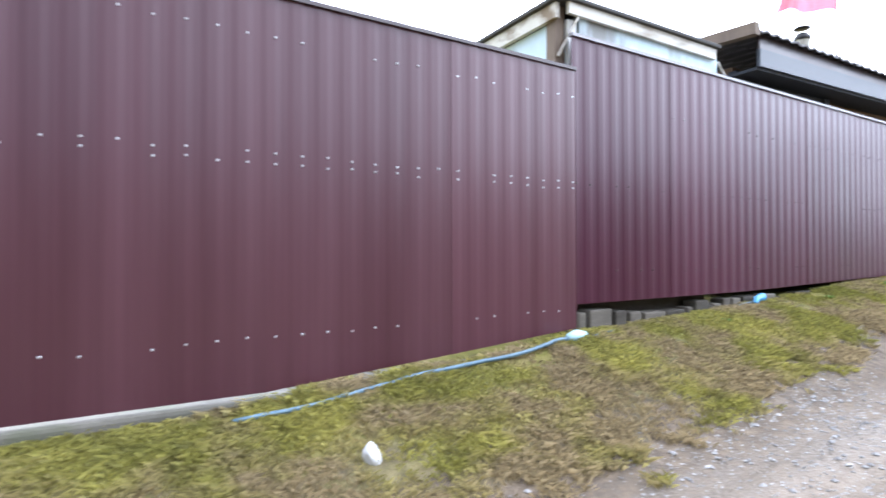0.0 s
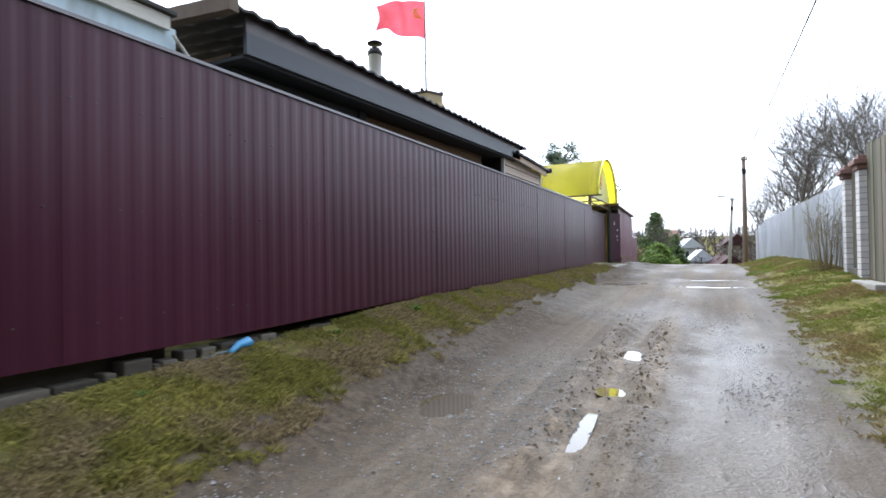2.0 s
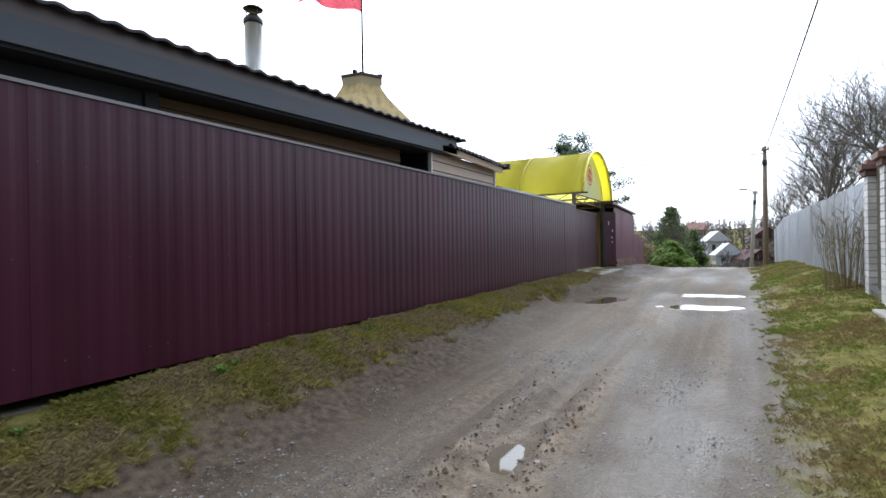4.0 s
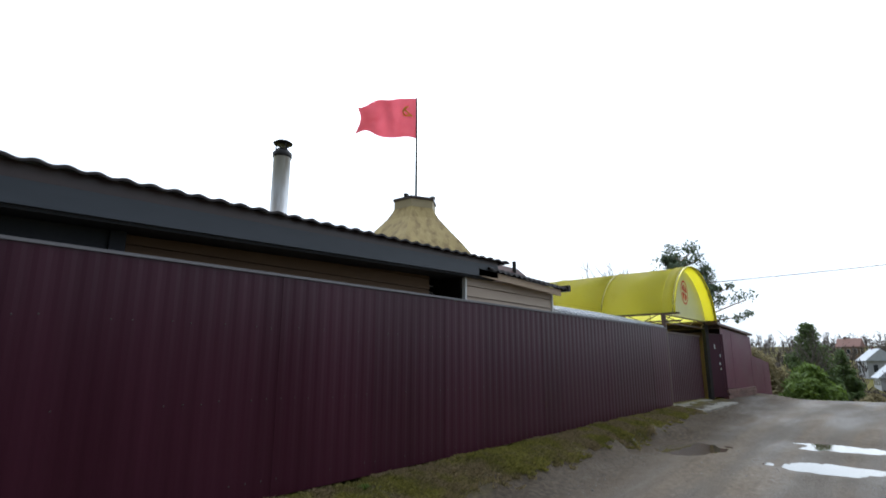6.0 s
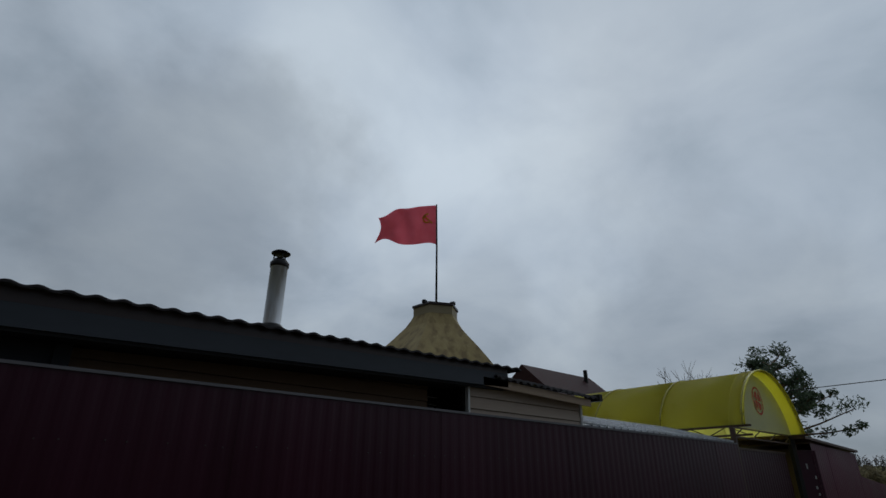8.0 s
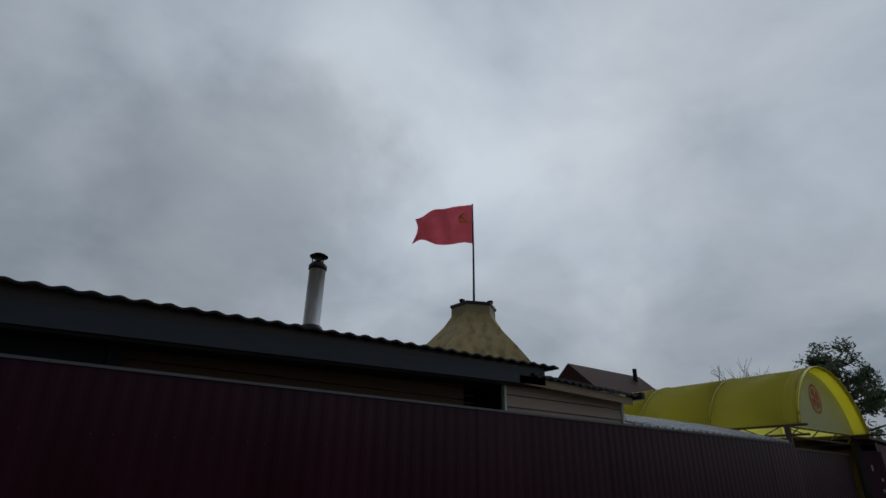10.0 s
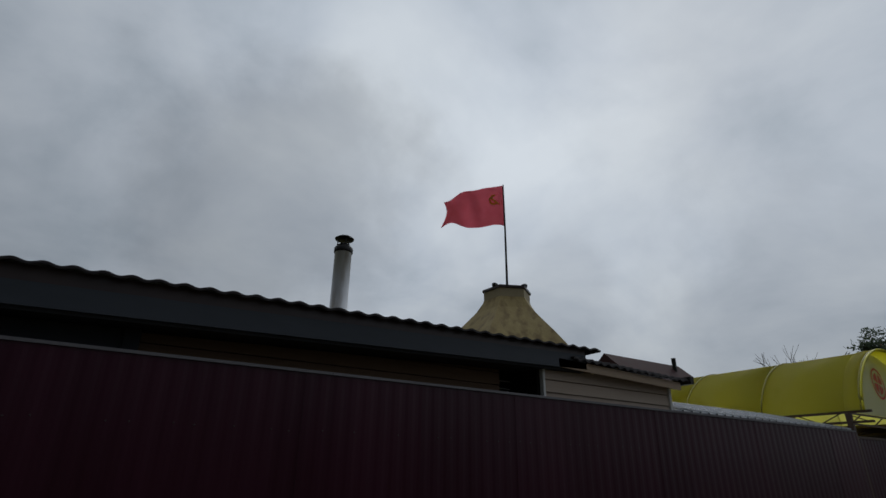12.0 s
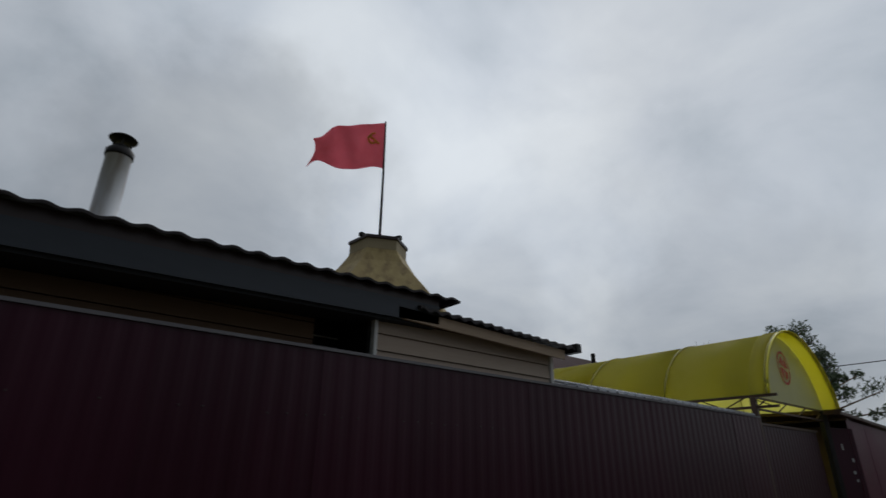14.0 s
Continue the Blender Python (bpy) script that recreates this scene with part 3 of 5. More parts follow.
FY = 2.95
low1 = lambda x: lerp(x, [(-4, 0.76), (0.75, 0.77), (2.97, 0.95)])
top1 = lambda x: lerp(x, [(-4, 2.94), (2.97, 2.9)])
low2 = lambda x: lerp(x, [(2.9, 1.12), (5.3, 1.135), (8.2, 1.21), (11.5, 1.26), (19, 1.38)])
top2 = lambda x: lerp(x, [(2.9, 3.17), (19, 3.185)])
fence_run("metal_fence", "faded wine-red profiled metal fence with pale screw heads", -4.0, 2.92, FY - 0.02, low1, top1, WINE_OLD, DARKTRIM,
          (lambda x: 1.05 + 0.012 * x, lambda x: 1.99, lambda x: 2.04, lambda x: 2.67), SCREWS, depth=0.0026)
fence_run("metal_fence", "long dark wine-red profiled metal fence along the dirt road", 2.9, 19.05, FY, low2, top2, WINE, TRIM, (lambda x: 1.36, lambda x: 2.04, lambda x: 2.68), DARKTRIM, share=0.5)

plinth = thing("fence_plinth", "weathered concrete kerb under the metal fence", "plinth", (0, 0, 0), kind="structure")
for k in range(4):
    xa = -4 + 1.73 * k
    part("kerb_stone", boxed(xa, xa + 1.71, FY - 0.09, FY + 0.1, 0.35, min(low1(xa), low1(xa + 1.7)) - 0.012, 0.02), CONCRETE, plinth)
sleeper = thing("fence_sleepers", "grey timber sleepers in the gap under the fence", "sleepers", (0, 0, 0))
xa = 2.98
for k in range(34):
    w = random.uniform(0.06, 0.3)
    part("sleeper", boxed(xa, xa + w - random.uniform(0.01, 0.05), FY + 0.01, FY + 0.15, level(xa, 2.95) - 0.1, low2(xa) - random.uniform(0.05, 0.12), 0.015), TARWOOD, sleeper)
    xa += w

# ---- main building behind the fence ----
EAVE = [(5.3, 3.5), (12.3, 3.685)]


def tile_roof(x0, x1, y0, y1, z0, z1, rise, pitch=0.185, amp=0.022, rows=0.36, thick=0.03):
    """A wavy sheet roof whose eave runs from (x0, z0) to (x1, z1) at y0 and climbs to y1 by rise."""
    bm = bmesh.new()
    nx = int((x1 - x0) / (pitch / 8))
    ycuts = [0.0]
    y = 0.0
    span = y1 - y0
    while y < span - 0.05:
        y = min(span, y + rows)
        ycuts += [y - 0.004, y]
    grid = []
    for i in range(nx + 1):
        x = x0 + (x1 - x0) * i / nx
        wave = amp * math.sin(2 * math.pi * x / pitch) + 0.006 * noise.noise((x * 1.7, 0, 0))
        zb = z0 + (z1 - z0) * (x - x0) / (x1 - x0)
        col = []
        for j, yy in enumerate(ycuts):
            stepz = 0.022 * ((yy % rows) / rows if j % 2 else 0.0)
            col.append((x, y0 + yy, zb + rise * yy / span + wave - stepz))
        grid.append([bm.verts.new(c) for c in col])
    for a, b in zip(grid, grid[1:]):
        for j in range(len(ycuts) - 1):
            bm.faces.new((a[j], b[j], b[j + 1], a[j + 1]))
    low = [bm.verts.new((g[0].co.x, y0 + 0.004, g[0].co.z - thick)) for g in grid]
    for i in range(nx):
        bm.faces.new((grid[i][0], low[i], low[i + 1], grid[i + 1][0]))
    for end in (0, nx):
        base = [bm.verts.new((v.co.x, v.co.y, v.co.z - thick)) for v in grid[end]]
        for j in range(len(base) - 1):
            q = (grid[end][j], grid[end][j + 1], base[j + 1], base[j])
            bm.faces.new(q if end else q[::-1])
    return bm


def board_wall(parent, x0, x1, y, z0, z1, board, mat, name="board", lap=0.012, thick=0.02):
    z = z0
    while z < z1 - 0.02:
        zt = min(z + board, z1)
        bm = bmesh.new()
        vs = box(bm, x0, x1, y, y + thick, z, zt - 0.007)
        for v in vs:
            if v.co.y < y + 0.001 and v.co.z < z + 0.001:
                v.co.y -= lap
        part(name, bm, mat, parent)
        z += board


def main_building():
    b = thing("bathhouse", "low timber outbuilding with dark wavy metal roof", "building", (8.8, 5, 1.1))
    b.location = (0, 0, 0)
    part("roof", tile_roof(5.25, 12.35, 2.83, 5.2, 3.67, 3.8, 0.16, 0.185, 0.011, 0.36, 0.022), TILE, b, "dark wavy metal tile roof", True)
    bm = bmesh.new()
    for v in box(bm, 5.4, 12.15, 2.9, 2.935, -0.175, 0.0):
        v.co.z += lerp(v.co.x, [(5.4, 3.53), (12.15, 3.715)])
    part("fascia", bm, GREYBOARD, b, "slate-grey fascia board")
    bm = bmesh.new()
    for v in box(bm, 5.4, 12.15, 2.906, 2.93, 0.003, 1.0):
        v.co.z = lerp(v.co.x, [(5.4, 3.659), (12.15, 3.783)]) if v.co.z > 0.5 else lerp(v.co.x, [(5.4, 3.532), (12.15, 3.717)])
    part("eaves_strip", bm, DARKTRIM, b, "dark brown strip under the roof edge")
    bm = bmesh.new()
    for v in box(bm, 5.4, 12.15, 2.936, 3.42, -0.2, -0.17):
        v.co.z += lerp(v.co.x, [(5.4, 3.53), (12.15, 3.715)])
    part("soffit", bm, DARKWALL, b, "dark soffit")
    bm = bmesh.new()
    for v in box(bm, 5.16, 5.25, 2.82, 5.2, -0.07, 0.045):
        v.co.z += 3.67 + (v.co.y - 2.83) * 0.0675
    part("verge_board", bm, OLDWOOD, b, "brown verge board")
    wall = part("wall", boxed(5.6, 11.1, 3.3, 5.1, 1.15, 3.5), BROWNWOOD, b, "brown horizontal timber boards")
    part("dark_panel", boxed(5.5, 7.3, 3.2, 3.29, 1.15, 3.42, 0.004), DARKWALL, b, "dark grey wall panel")
    part("post", boxed(7.3, 7.42, 3.17, 3.29, 1.15, 3.46, 0.008), DARKWALL, b)
    board_wall(wall, 7.42, 11.1, 3.275, 2.75, 3.52, 0.14, BROWNWOOD)
    return b


main_building()


def annex():
    a = thing("annex_shed", "small shed clad in beige horizontal siding boards", "shed", (0, 0, 0))
    body = part("wall", boxed(11.55, 13.84, 3.06, 4.8, 1.2, 3.52), BEIGE, a, "beige siding wall")
    board_wall(body, 11.56, 13.83, 3.03, 2.96, 3.54, 0.145, BEIGE, "siding_board", 0.016)
    part("corner_trim", boxed(11.525, 11.56, 3.0, 3.06, 1.2, 3.56, 0.006), WHITETRIM, a, "white corner strip")
    part("corner_trim", boxed(13.82, 13.87, 3.0, 3.06, 1.2, 3.5, 0.006), WHITETRIM, a, "white corner strip")
    bm = bmesh.new()
    for v in box(bm, 11.7, 13.96, 2.9, 2.93, -0.1, 0.0):
        v.co.z += lerp(v.co.x, [(11.7, 3.63), (13.96, 3.56)])
    part("fascia", bm, BEIGEBOARD, a, "tan wooden fascia board")
    part("roof", tile_roof(11.9, 14.15, 2.85, 4.9, 3.66, 3.6, 0.55, 0.14, 0.014, 0.3), TILE, a, "dark wavy metal tile roof", True)
    part("verge_cap", boxed(14.1, 14.18, 2.83, 3.1, 3.55, 3.65, 0.006), BLACKMETAL, a)
    # Shade in the gap beside the annex, put in as two black sheets.
    part("gap_shade_back", boxed(11.11, 11.5, 3.6, 3.68, 1.2, 3.6), BLACKMETAL, a, "black back sheet giving the gap its shade")
    part("gap_shade_side", boxed(11.5, 11.546, 3.07, 4.8, 1.2, 3.6), BLACKMETAL, a, "black side sheet giving the gap its shade")
    # Pale strips take the place of bright sky between dark louvres.
    for k in range(4):
        part("louvre_gap_light", boxed(11.12, 11.49, 3.55, 3.565, 3.14 + 0.09 * k, 3.152 + 0.09 * k), WHITETRIM, a, "thin pale strip for sky between louvres")
    return a


annex()


def lean_to():
    a = thing("lean_to_roof", "grey ribbed metal lean-to roof behind the fence", "roof", (0, 0, 0))
    bm = bmesh.new()
    prev = None
    x = 13.9
    while x < 19.0:
        for dx, d in ((0, 0), (0.14, 0), (0.15, 0.025), (0.19, 0.025), (0.2, 0)):
            cur = [bm.verts.new((x + dx, 3.0, 3.21 + d)), bm.verts.new((x + dx, 4.5, 3.6 + d)), bm.verts.new((x + dx, 4.5, 3.58 + d)), bm.verts.new((x + dx, 3.0, 3.19 + d))]
            if prev:
                for i in range(4):
                    j = (i + 1) % 4
                    bm.faces.new((prev[i], cur[i], cur[j], prev[j]))
            prev = cur
        x += 0.2
    part("sheeting", bm, ZINC, a)
    part("wall", boxed(13.95, 19, 4.4, 4.48, 1.2, 3.54), DARKWALL, a)
    return a


lean_to()


def chimney():
    c = thing("chimney_pipe", "stained stainless steel chimney pipe with a rain cap", "chimney", (9.53, 4.45, 4.04))
    part("pipe", lathe([(0.125, -0.35), (0.125, 0.12), (0.109, 0.16), (0.109, 0.98), (0.115, 0.985), (0.115, 1.0)], 28), STEEL, c, "", True)
    part("collar", lathe([(0.118, 0.94), (0.122, 0.95), (0.122, 1.0), (0.088, 1.04), (0.068, 1.06)], 28), BLACKMETAL, c, "sooty black collar", True)
    part("base_flange", lathe([(0.22, -0.32), (0.17, 0.04), (0.14, 0.15), (0.122, 0.17)], 28), BLACKMETAL, c, "", True)
    cap = part("rain_cap", lathe([(0.02, 1.125), (0.12, 1.13), (0.125, 1.14), (0.09, 1.165), (0.03, 1.18), (0.005, 1.182)], 28), BLACKMETAL, c, "black conical rain cap", True)
    for k in range(3):
        a = 2 * math.pi * k / 3 + 0.4
        part("bracket", beam((0.085 * math.cos(a), 0.085 * math.sin(a), 1.02), (0.085 * math.cos(a), 0.085 * math.sin(a), 1.135), 0.015, 0.006), BLACKMETAL, cap)


chimney()


def smoke_hood():
    h = thing("smoke_hood", "weathered tan canvas roof hood with a square collar", "roof hood", (13.06, 5.45, 0))
    sides = 6
    bm = bmesh.new()
    prof = [(5.22, 0.41), (5.14, 0.45), (4.98, 0.56), (4.75, 0.78), (4.5, 1.03), (4.25, 1.26), (3.95, 1.52)]
    rings = []
    for z, r in prof:
        ring = []
        for k in range(sides * 4):
            a = 2 * math.pi * k / (sides * 4) + radians(35)
            u = (k % 4) / 4
            flat = math.cos(math.pi / sides) / math.cos((u - 0.5) * 2 * math.pi / sides)
            sag = 1 - 0.07 * math.sin(math.pi * u) * (5.3 - z)
            ring.append(bm.verts.new((r * flat * sag * math.cos(a), r * flat * sag * math.sin(a), z)))
        rings.append(ring)
    for a, b in zip(rings, rings[1:]):
        for k in range(len(a)):
            bm.faces.new((b[k], b[(k + 1) % len(a)], a[(k + 1) % len(a)], a[k]))
    bm.faces.new(rings[0])
    part("canvas", bm, HOOD, h, "stained tan canvas panels")
    part("collar", lathe([(0.4, 5.18), (0.42, 5.2), (0.42, 5.36), (0.3, 5.36)], sides, pose(0, 0, 0, 0, 0, 35)), HOODTOP, h, "pale board collar")
    part("rim", lathe([(0.43, 5.35), (0.445, 5.36), (0.445, 5.4), (0.2, 5.41)], sides, pose(0, 0, 0, 0, 0, 35)), DARKTRIM, h, "dark rim")
    for k in range(4):
        a = math.pi / 2 * k + 0.3
        part("spotlight", boxed(-0.045, 0.045, -0.035, 0.035, 5.4, 5.46, 0.012, pose(0.37 * math.cos(a), 0.37 * math.sin(a), 0, 0, 0, math.degrees(a))), BLACKMETAL, h, "small black floodlight")
    part("drum", lathe([(1.3, 1.2), (1.35, 4.0), (1.2, 4.05)], 16), BROWNWOOD, h)


smoke_hood()


def flag():
    f = thing("flag", "red flag with a gold emblem flying from a thin pole", "flag", (13.05, 5.42, 5.4))
    part("pole", tube([(0, 0, 0), (0.0, 0, 1.2), (-0.01, 0, 2.18)], [0.022, 0.018, 0.013], 10), BLACKMETAL, f, "thin dark steel pole", True)
    away = Vector((-0.80, 0.56, 0)).normalized()
    side = Vector((0.56, 0.80, 0))
    nu, nv = 36, 20

    def place(u, v, lift=0.0):
        drop = -0.27 * u ** 1.5 * (1 - 0.55 * v) - 0.03 * u
        wave = 0.13 * u ** 0.7 * math.sin(7.5 * u - 1.9 * v + 0.6) + 0.045 * u * math.sin(16 * u + 4 * v)
        h = 0.87 * (1 - 0.14 * u)
        p = away * (1.16 * u * (1 - 0.05 * math.sin(4 * v))) + side * (wave + lift)
        return Vector((p.x - 0.005, p.y, 2.16 - h * v + drop + 0.02 * math.sin(9 * u)))

    bm = bmesh.new()
    g = [[bm.verts.new(place(i / nu, j / nv)) for j in range(nv + 1)] for i in range(nu + 1)]
    for i in range(nu):
        for j in range(nv):
            bm.faces.new((g[i][j], g[i + 1][j], g[i + 1][j + 1], g[i][j + 1]))
    bmesh.ops.solidify(bm, geom=bm.faces[:], thickness=0.003)
    cloth = part("cloth", bm, FLAGRED, f, "faded red cloth", True)

    def stroke(pts, w):
        bm = bmesh.new()
        prev = None
        for k, (u, v) in enumerate(pts):
            a, b = pts[max(0, k - 1)], pts[min(len(pts) - 1, k + 1)]
            d = Vector((b[0] - a[0], (b[1] - a[1]) * 0.62)).normalized()
            nn = Vector((-d.y, d.x / 0.62)) * w
            cur = [place(u + nn.x, v + nn.y, -0.006), place(u - nn.x, v - nn.y, -0.006), place(u - nn.x, v - nn.y, 0.007), place(u + nn.x, v + nn.y, 0.007)]
            cur = [bm.verts.new(c) for c in cur]
            if prev:
                for i in range(4):
                    bm.faces.new((prev[i], cur[i], cur[(i + 1) % 4], prev[(i + 1) % 4]))
            else:
                bm.faces.new(cur[::-1])
            prev = cur
        bm.faces.new(prev)
        return bm

    cu, cv = 0.17, 0.34
    arc = [(cu + 0.07 * math.cos(a), cv + 0.115 * math.sin(a)) for a in np.linspace(-1.9, 2.3, 16)]
    part("emblem", stroke(arc, 0.013), FLAGGOLD, cloth, "gold curved stroke")
    part("emblem", stroke([(cu + 0.06, cv - 0.07), (cu - 0.01, cv + 0.03), (cu - 0.09, cv + 0.14)], 0.012), FLAGGOLD, cloth, "gold straight stroke")
    part("emblem", stroke([(cu + 0.085, cv - 0.02), (cu + 0.025, cv - 0.1)], 0.017), FLAGGOLD, cloth, "gold short stroke")


flag()


# ---- old shed by the fence step ----
def old_shed():
    s = thing("old_shed", "old pale-blue board shed with weathered flat roof", "shed", (0, 0, 0))
    part("wall", boxed(3.05, 4.85, 3.01, 6.2, 1.5, 3.36), BLUEPAINT, s, "faded pale blue board wall")
    # Base added, its dark colour standing for shade in the gap under the fence.
    part("wall_base", boxed(2.84, 4.86, 3.17, 6.2, 0.8, 1.5), TARWOOD, s, "added dark base for shade under the fence")
    part("wall", boxed(2.86, 2.94, 3.18, 6.2, 1.5, 3.3), BLUEPAINT, s, "faded pale blue side wall")
    part("corner_post", boxed(2.84, 2.94, 3.06, 3.16, 1.5, 3.42, 0.006), OLDWOOD, s, "brown corner post")
    part("corner_board", boxed(2.945, 3.04, 3.03, 3.06, 1.5, 3.32, 0.004), WHITETRIM, s, "white corner board")
    bm = bmesh.new()
    for v in box(bm, 2.9, 4.78, 2.97, 3.0, -0.095, 0.0):
        v.co.z += lerp(v.co.x, [(2.9, 3.43), (4.78, 3.42)])
    part("fascia", bm, OLDPAINT, s, "flaking white fascia board")
    part("side_fascia", boxed(2.81, 2.85, 3.02, 6.3, 3.3, 3.42, 0.004), OLDPAINT, s, "weathered white side board")
    part("roof", boxed(2.78, 4.82, 2.94, 6.4, 3.425, 3.46, 0.01), FELT, s, "dark roofing felt with ragged edge")
    part("brace", beam((2.86, 3.05, 3.02), (3.02, 2.99, 3.34), 0.025, 0.02), OLDPAINT, s, "diagonal grey brace")
    pts = [(4.8, 2.97, 3.3), (4.86, 2.97, 3.24), (4.95, 2.97, 3.16), (5.0, 2.97, 3.05), (5.02, 2.98, 2.9)]
    part("cable", tube(pts, 0.012, 6), OLDPAINT, s, "pale bent cable", True)


old_shed()


# ---- yellow canopy over the gate ----
CX, CHALF, CSPRING, CRISE = 20.82, 1.74, 3.54, 1.3


def arc_pts(n, half=CHALF, rise=CRISE, cx=CX, z0=CSPRING):
    return [(cx - half * math.cos(math.pi * k / n), z0 + rise * math.sin(math.pi * k / n) ** 1.25) for k in range(n + 1)]


def canopy():
    c = thing("gate_canopy", "yellow polycarbonate barrel canopy over the gateway", "canopy", (0, 0, 0))
    ys = [2.75, 4.55, 6.35, 8.15, 9.95, 11.75]
    for ya, yb in zip(ys, ys[1:]):
        bm = bmesh.new()
        rows = []
        for y in (ya, yb - 0.004):
            for th in (0.0, 0.012):
                rows.append([bm.verts.new((x, y, z)) for x, z in arc_pts(28, CHALF - th, CRISE - th)])
        o0, i0, o1, i1 = rows
        for k in range(28):
            bm.faces.new((o0[k], o1[k], o1[k + 1], o0[k + 1]))
            bm.faces.new((i0[k + 1], i1[k + 1], i1[k], i0[k]))
            bm.faces.new((o0[k + 1], i0[k + 1], i0[k], o0[k]))
            bm.faces.new((o1[k], i1[k], i1[k + 1], o1[k + 1]))
        part("roof_sheet", bm, YELLOW, c, "", True)
        part("rib", tube([(x, ya + 0.01, z) for x, z in arc_pts(28, CHALF + 0.008, CRISE + 0.008)], 0.016, 6), RIBSTEEL, c, "olive steel rib", True)
    bm = bmesh.new()
    rows = [[bm.verts.new((x, y, z)) for x, z in arc_pts(28, CHALF + o, CRISE + o)] for y, o in ((2.7, 0.02), (3.02, 0.02), (3.02, 0.004), (2.7, 0.004))]
    for k in range(28):
        for i in range(4):
            bm.faces.new((rows[i][k], rows[(i + 1) % 4][k], rows[(i + 1) % 4][k + 1], rows[i][k + 1]))
    part("front_band", bm, YELLOW, c, "yellow overhang along the front edge", True)
    part("front_rim", tube([(x, 2.72, z) for x, z in arc_pts(36, CHALF + 0.01, CRISE + 0.01)], 0.02, 8), YELLOWRIM, c, "bright yellow front rim", True)
    bm = bmesh.new()
    for y in (3.0, 3.02):
        bm.faces.new([bm.verts.new((x, y, z)) for x, z in arc_pts(28, CHALF - 0.03, CRISE - 0.03)])
    g = part("gable_panel", bm, GABLE, c, "cream front panel")
    e = pose(CX, 2.99, CSPRING + 0.66, 90, 0, 0)
    bm = bmesh.new()
    for r0, r1 in ((0.24, 0.28), (0.0, 0.19)):
        pa = [[bm.verts.new((r * math.cos(a), r * 1.15 * math.sin(a), 0.004)) for a in np.linspace(0, 2 * math.pi, 33)[:-1]] for r in (max(r0, 0.03), r1)]
        for k in range(32):
            if r0 > 0 or k % 8 < 6:
                bm.faces.new((pa[0][k], pa[1][k], pa[1][(k + 1) % 32], pa[0][(k + 1) % 32]))
    bmesh.ops.transform(bm, matrix=e, verts=bm.verts)
    part("emblem", bm, EMBLEM, g, "round red emblem")
    for sx in (-1, 1):
        x = CX + sx * (CHALF - 0.02)
        for z in (CSPRING - 0.02, CSPRING - 0.2):
            part("rail", beam((x, 2.62, z), (x, 10, z), 0.05, 0.04), BROWNSTEEL, c)
        for y in (3.0, 6.4, 10.0):
            part("post", boxed(x - 0.045, x + 0.045, y - 0.045, y + 0.045, 1.25, CSPRING - 0.04, 0.006), BROWNSTEEL, c, "brown steel post")
        for k in range(5):
            y = 2.7 + k * 0.8
            part("lattice", beam((x, y, CSPRING - 0.2), (x, y + 0.4, CSPRING - 0.02), 0.018, 0.018), BROWNSTEEL, c)
            part("lattice", beam((x, y + 0.4, CSPRING - 0.02), (x, y + 0.8, CSPRING - 0.2), 0.018, 0.018), BROWNSTEEL, c)
    for y in (3.0, 4.6, 6.4):
        for z in (CSPRING - 0.03, CSPRING - 0.22):
            part("tie_bar", beam((CX - CHALF, y, z), (CX + CHALF, y, z), 0.04, 0.03), BROWNSTEEL, c)
    for k in range(4):
        x = CX - CHALF + 0.1 + k * 0.95
        part("lattice", beam((x, 3.0, CSPRING - 0.2), (x + 0.45, 3.0, CSPRING - 0.03), 0.018, 0.018), BROWNSTEEL, c)


canopy()


# ---- gate and yard fence beyond ----
def gate():
    g = thing("sliding_gate", "closed wine-red sheet gate set back under canopy", "gate", (19.12, 3.1, 0))
    for k in range(3):
        ob = part("sheet", sheet(1.0, 1.43, 1.43, 3.08, 3.08), WINE, g)
        ob.location = (k * 1.0, 0, 0)
    part("top_rail", boxed(0, 3.0, -0.03, 0.05, 3.08, 3.12), BROWNSTEEL, g)
    w = thing("wicket_gate", "open dark sheet-metal wicket gate with paper notices", "gate", (22.35, 2.98, 0))
    w.rotation_euler = (0, 0, radians(-27))
    part("leaf", boxed(0.05, 0.62, -0.02, 0.02, 1.44, 3.18, 0.004), WINE, w)
    part("stile", boxed(-0.06, 0.05, -0.05, 0.06, 1.3, 3.5, 0.004), BLACKMETAL, w)
    for x, z, ww, hh in ((0.25, 2.76, 0.035, 0.12), (0.43, 2.54, 0.04, 0.07), (0.39, 2.32, 0.045, 0.06), (0.42, 2.18, 0.035, 0.05)):
        part("notice", boxed(x, x + ww, -0.026, -0.021, z, z + hh), PAPER, w, "small white paper notice")


gate()
fence_run("metal_fence", "crimson profiled metal fence beyond the gate", 22.8, 26.45, 2.72, lambda x: 1.66 - 0.02 * (x - 23.0), lambda x: 3.36 - 0.035 * (x - 22.8), WINE_RED, None)
fence_run("metal_fence", "low crimson profiled metal fence beyond crest", 26.5, 31.1, 3.1, lambda x: 1.3 - 0.07 * (x - 26.5), lambda x: 2.8 - 0.09 * (x - 26.5), WINE_RED, None)
yard = thing("yard_shed", "narrow shed with dark flat roof behind crimson fence", "shed", (0, 0, 0))
bm = bmesh.new()
for v in box(bm, 22.3, 26.5, 2.64, 5.0, 0, 0.06):
    v.co.z += lerp(v.co.x, [(22.3, 3.42), (26.5, 3.26)]) + 0.03 * (v.co.y - 2.55)
part("roof", bm, BROWNSTEEL, yard, "brown flat roof slab")
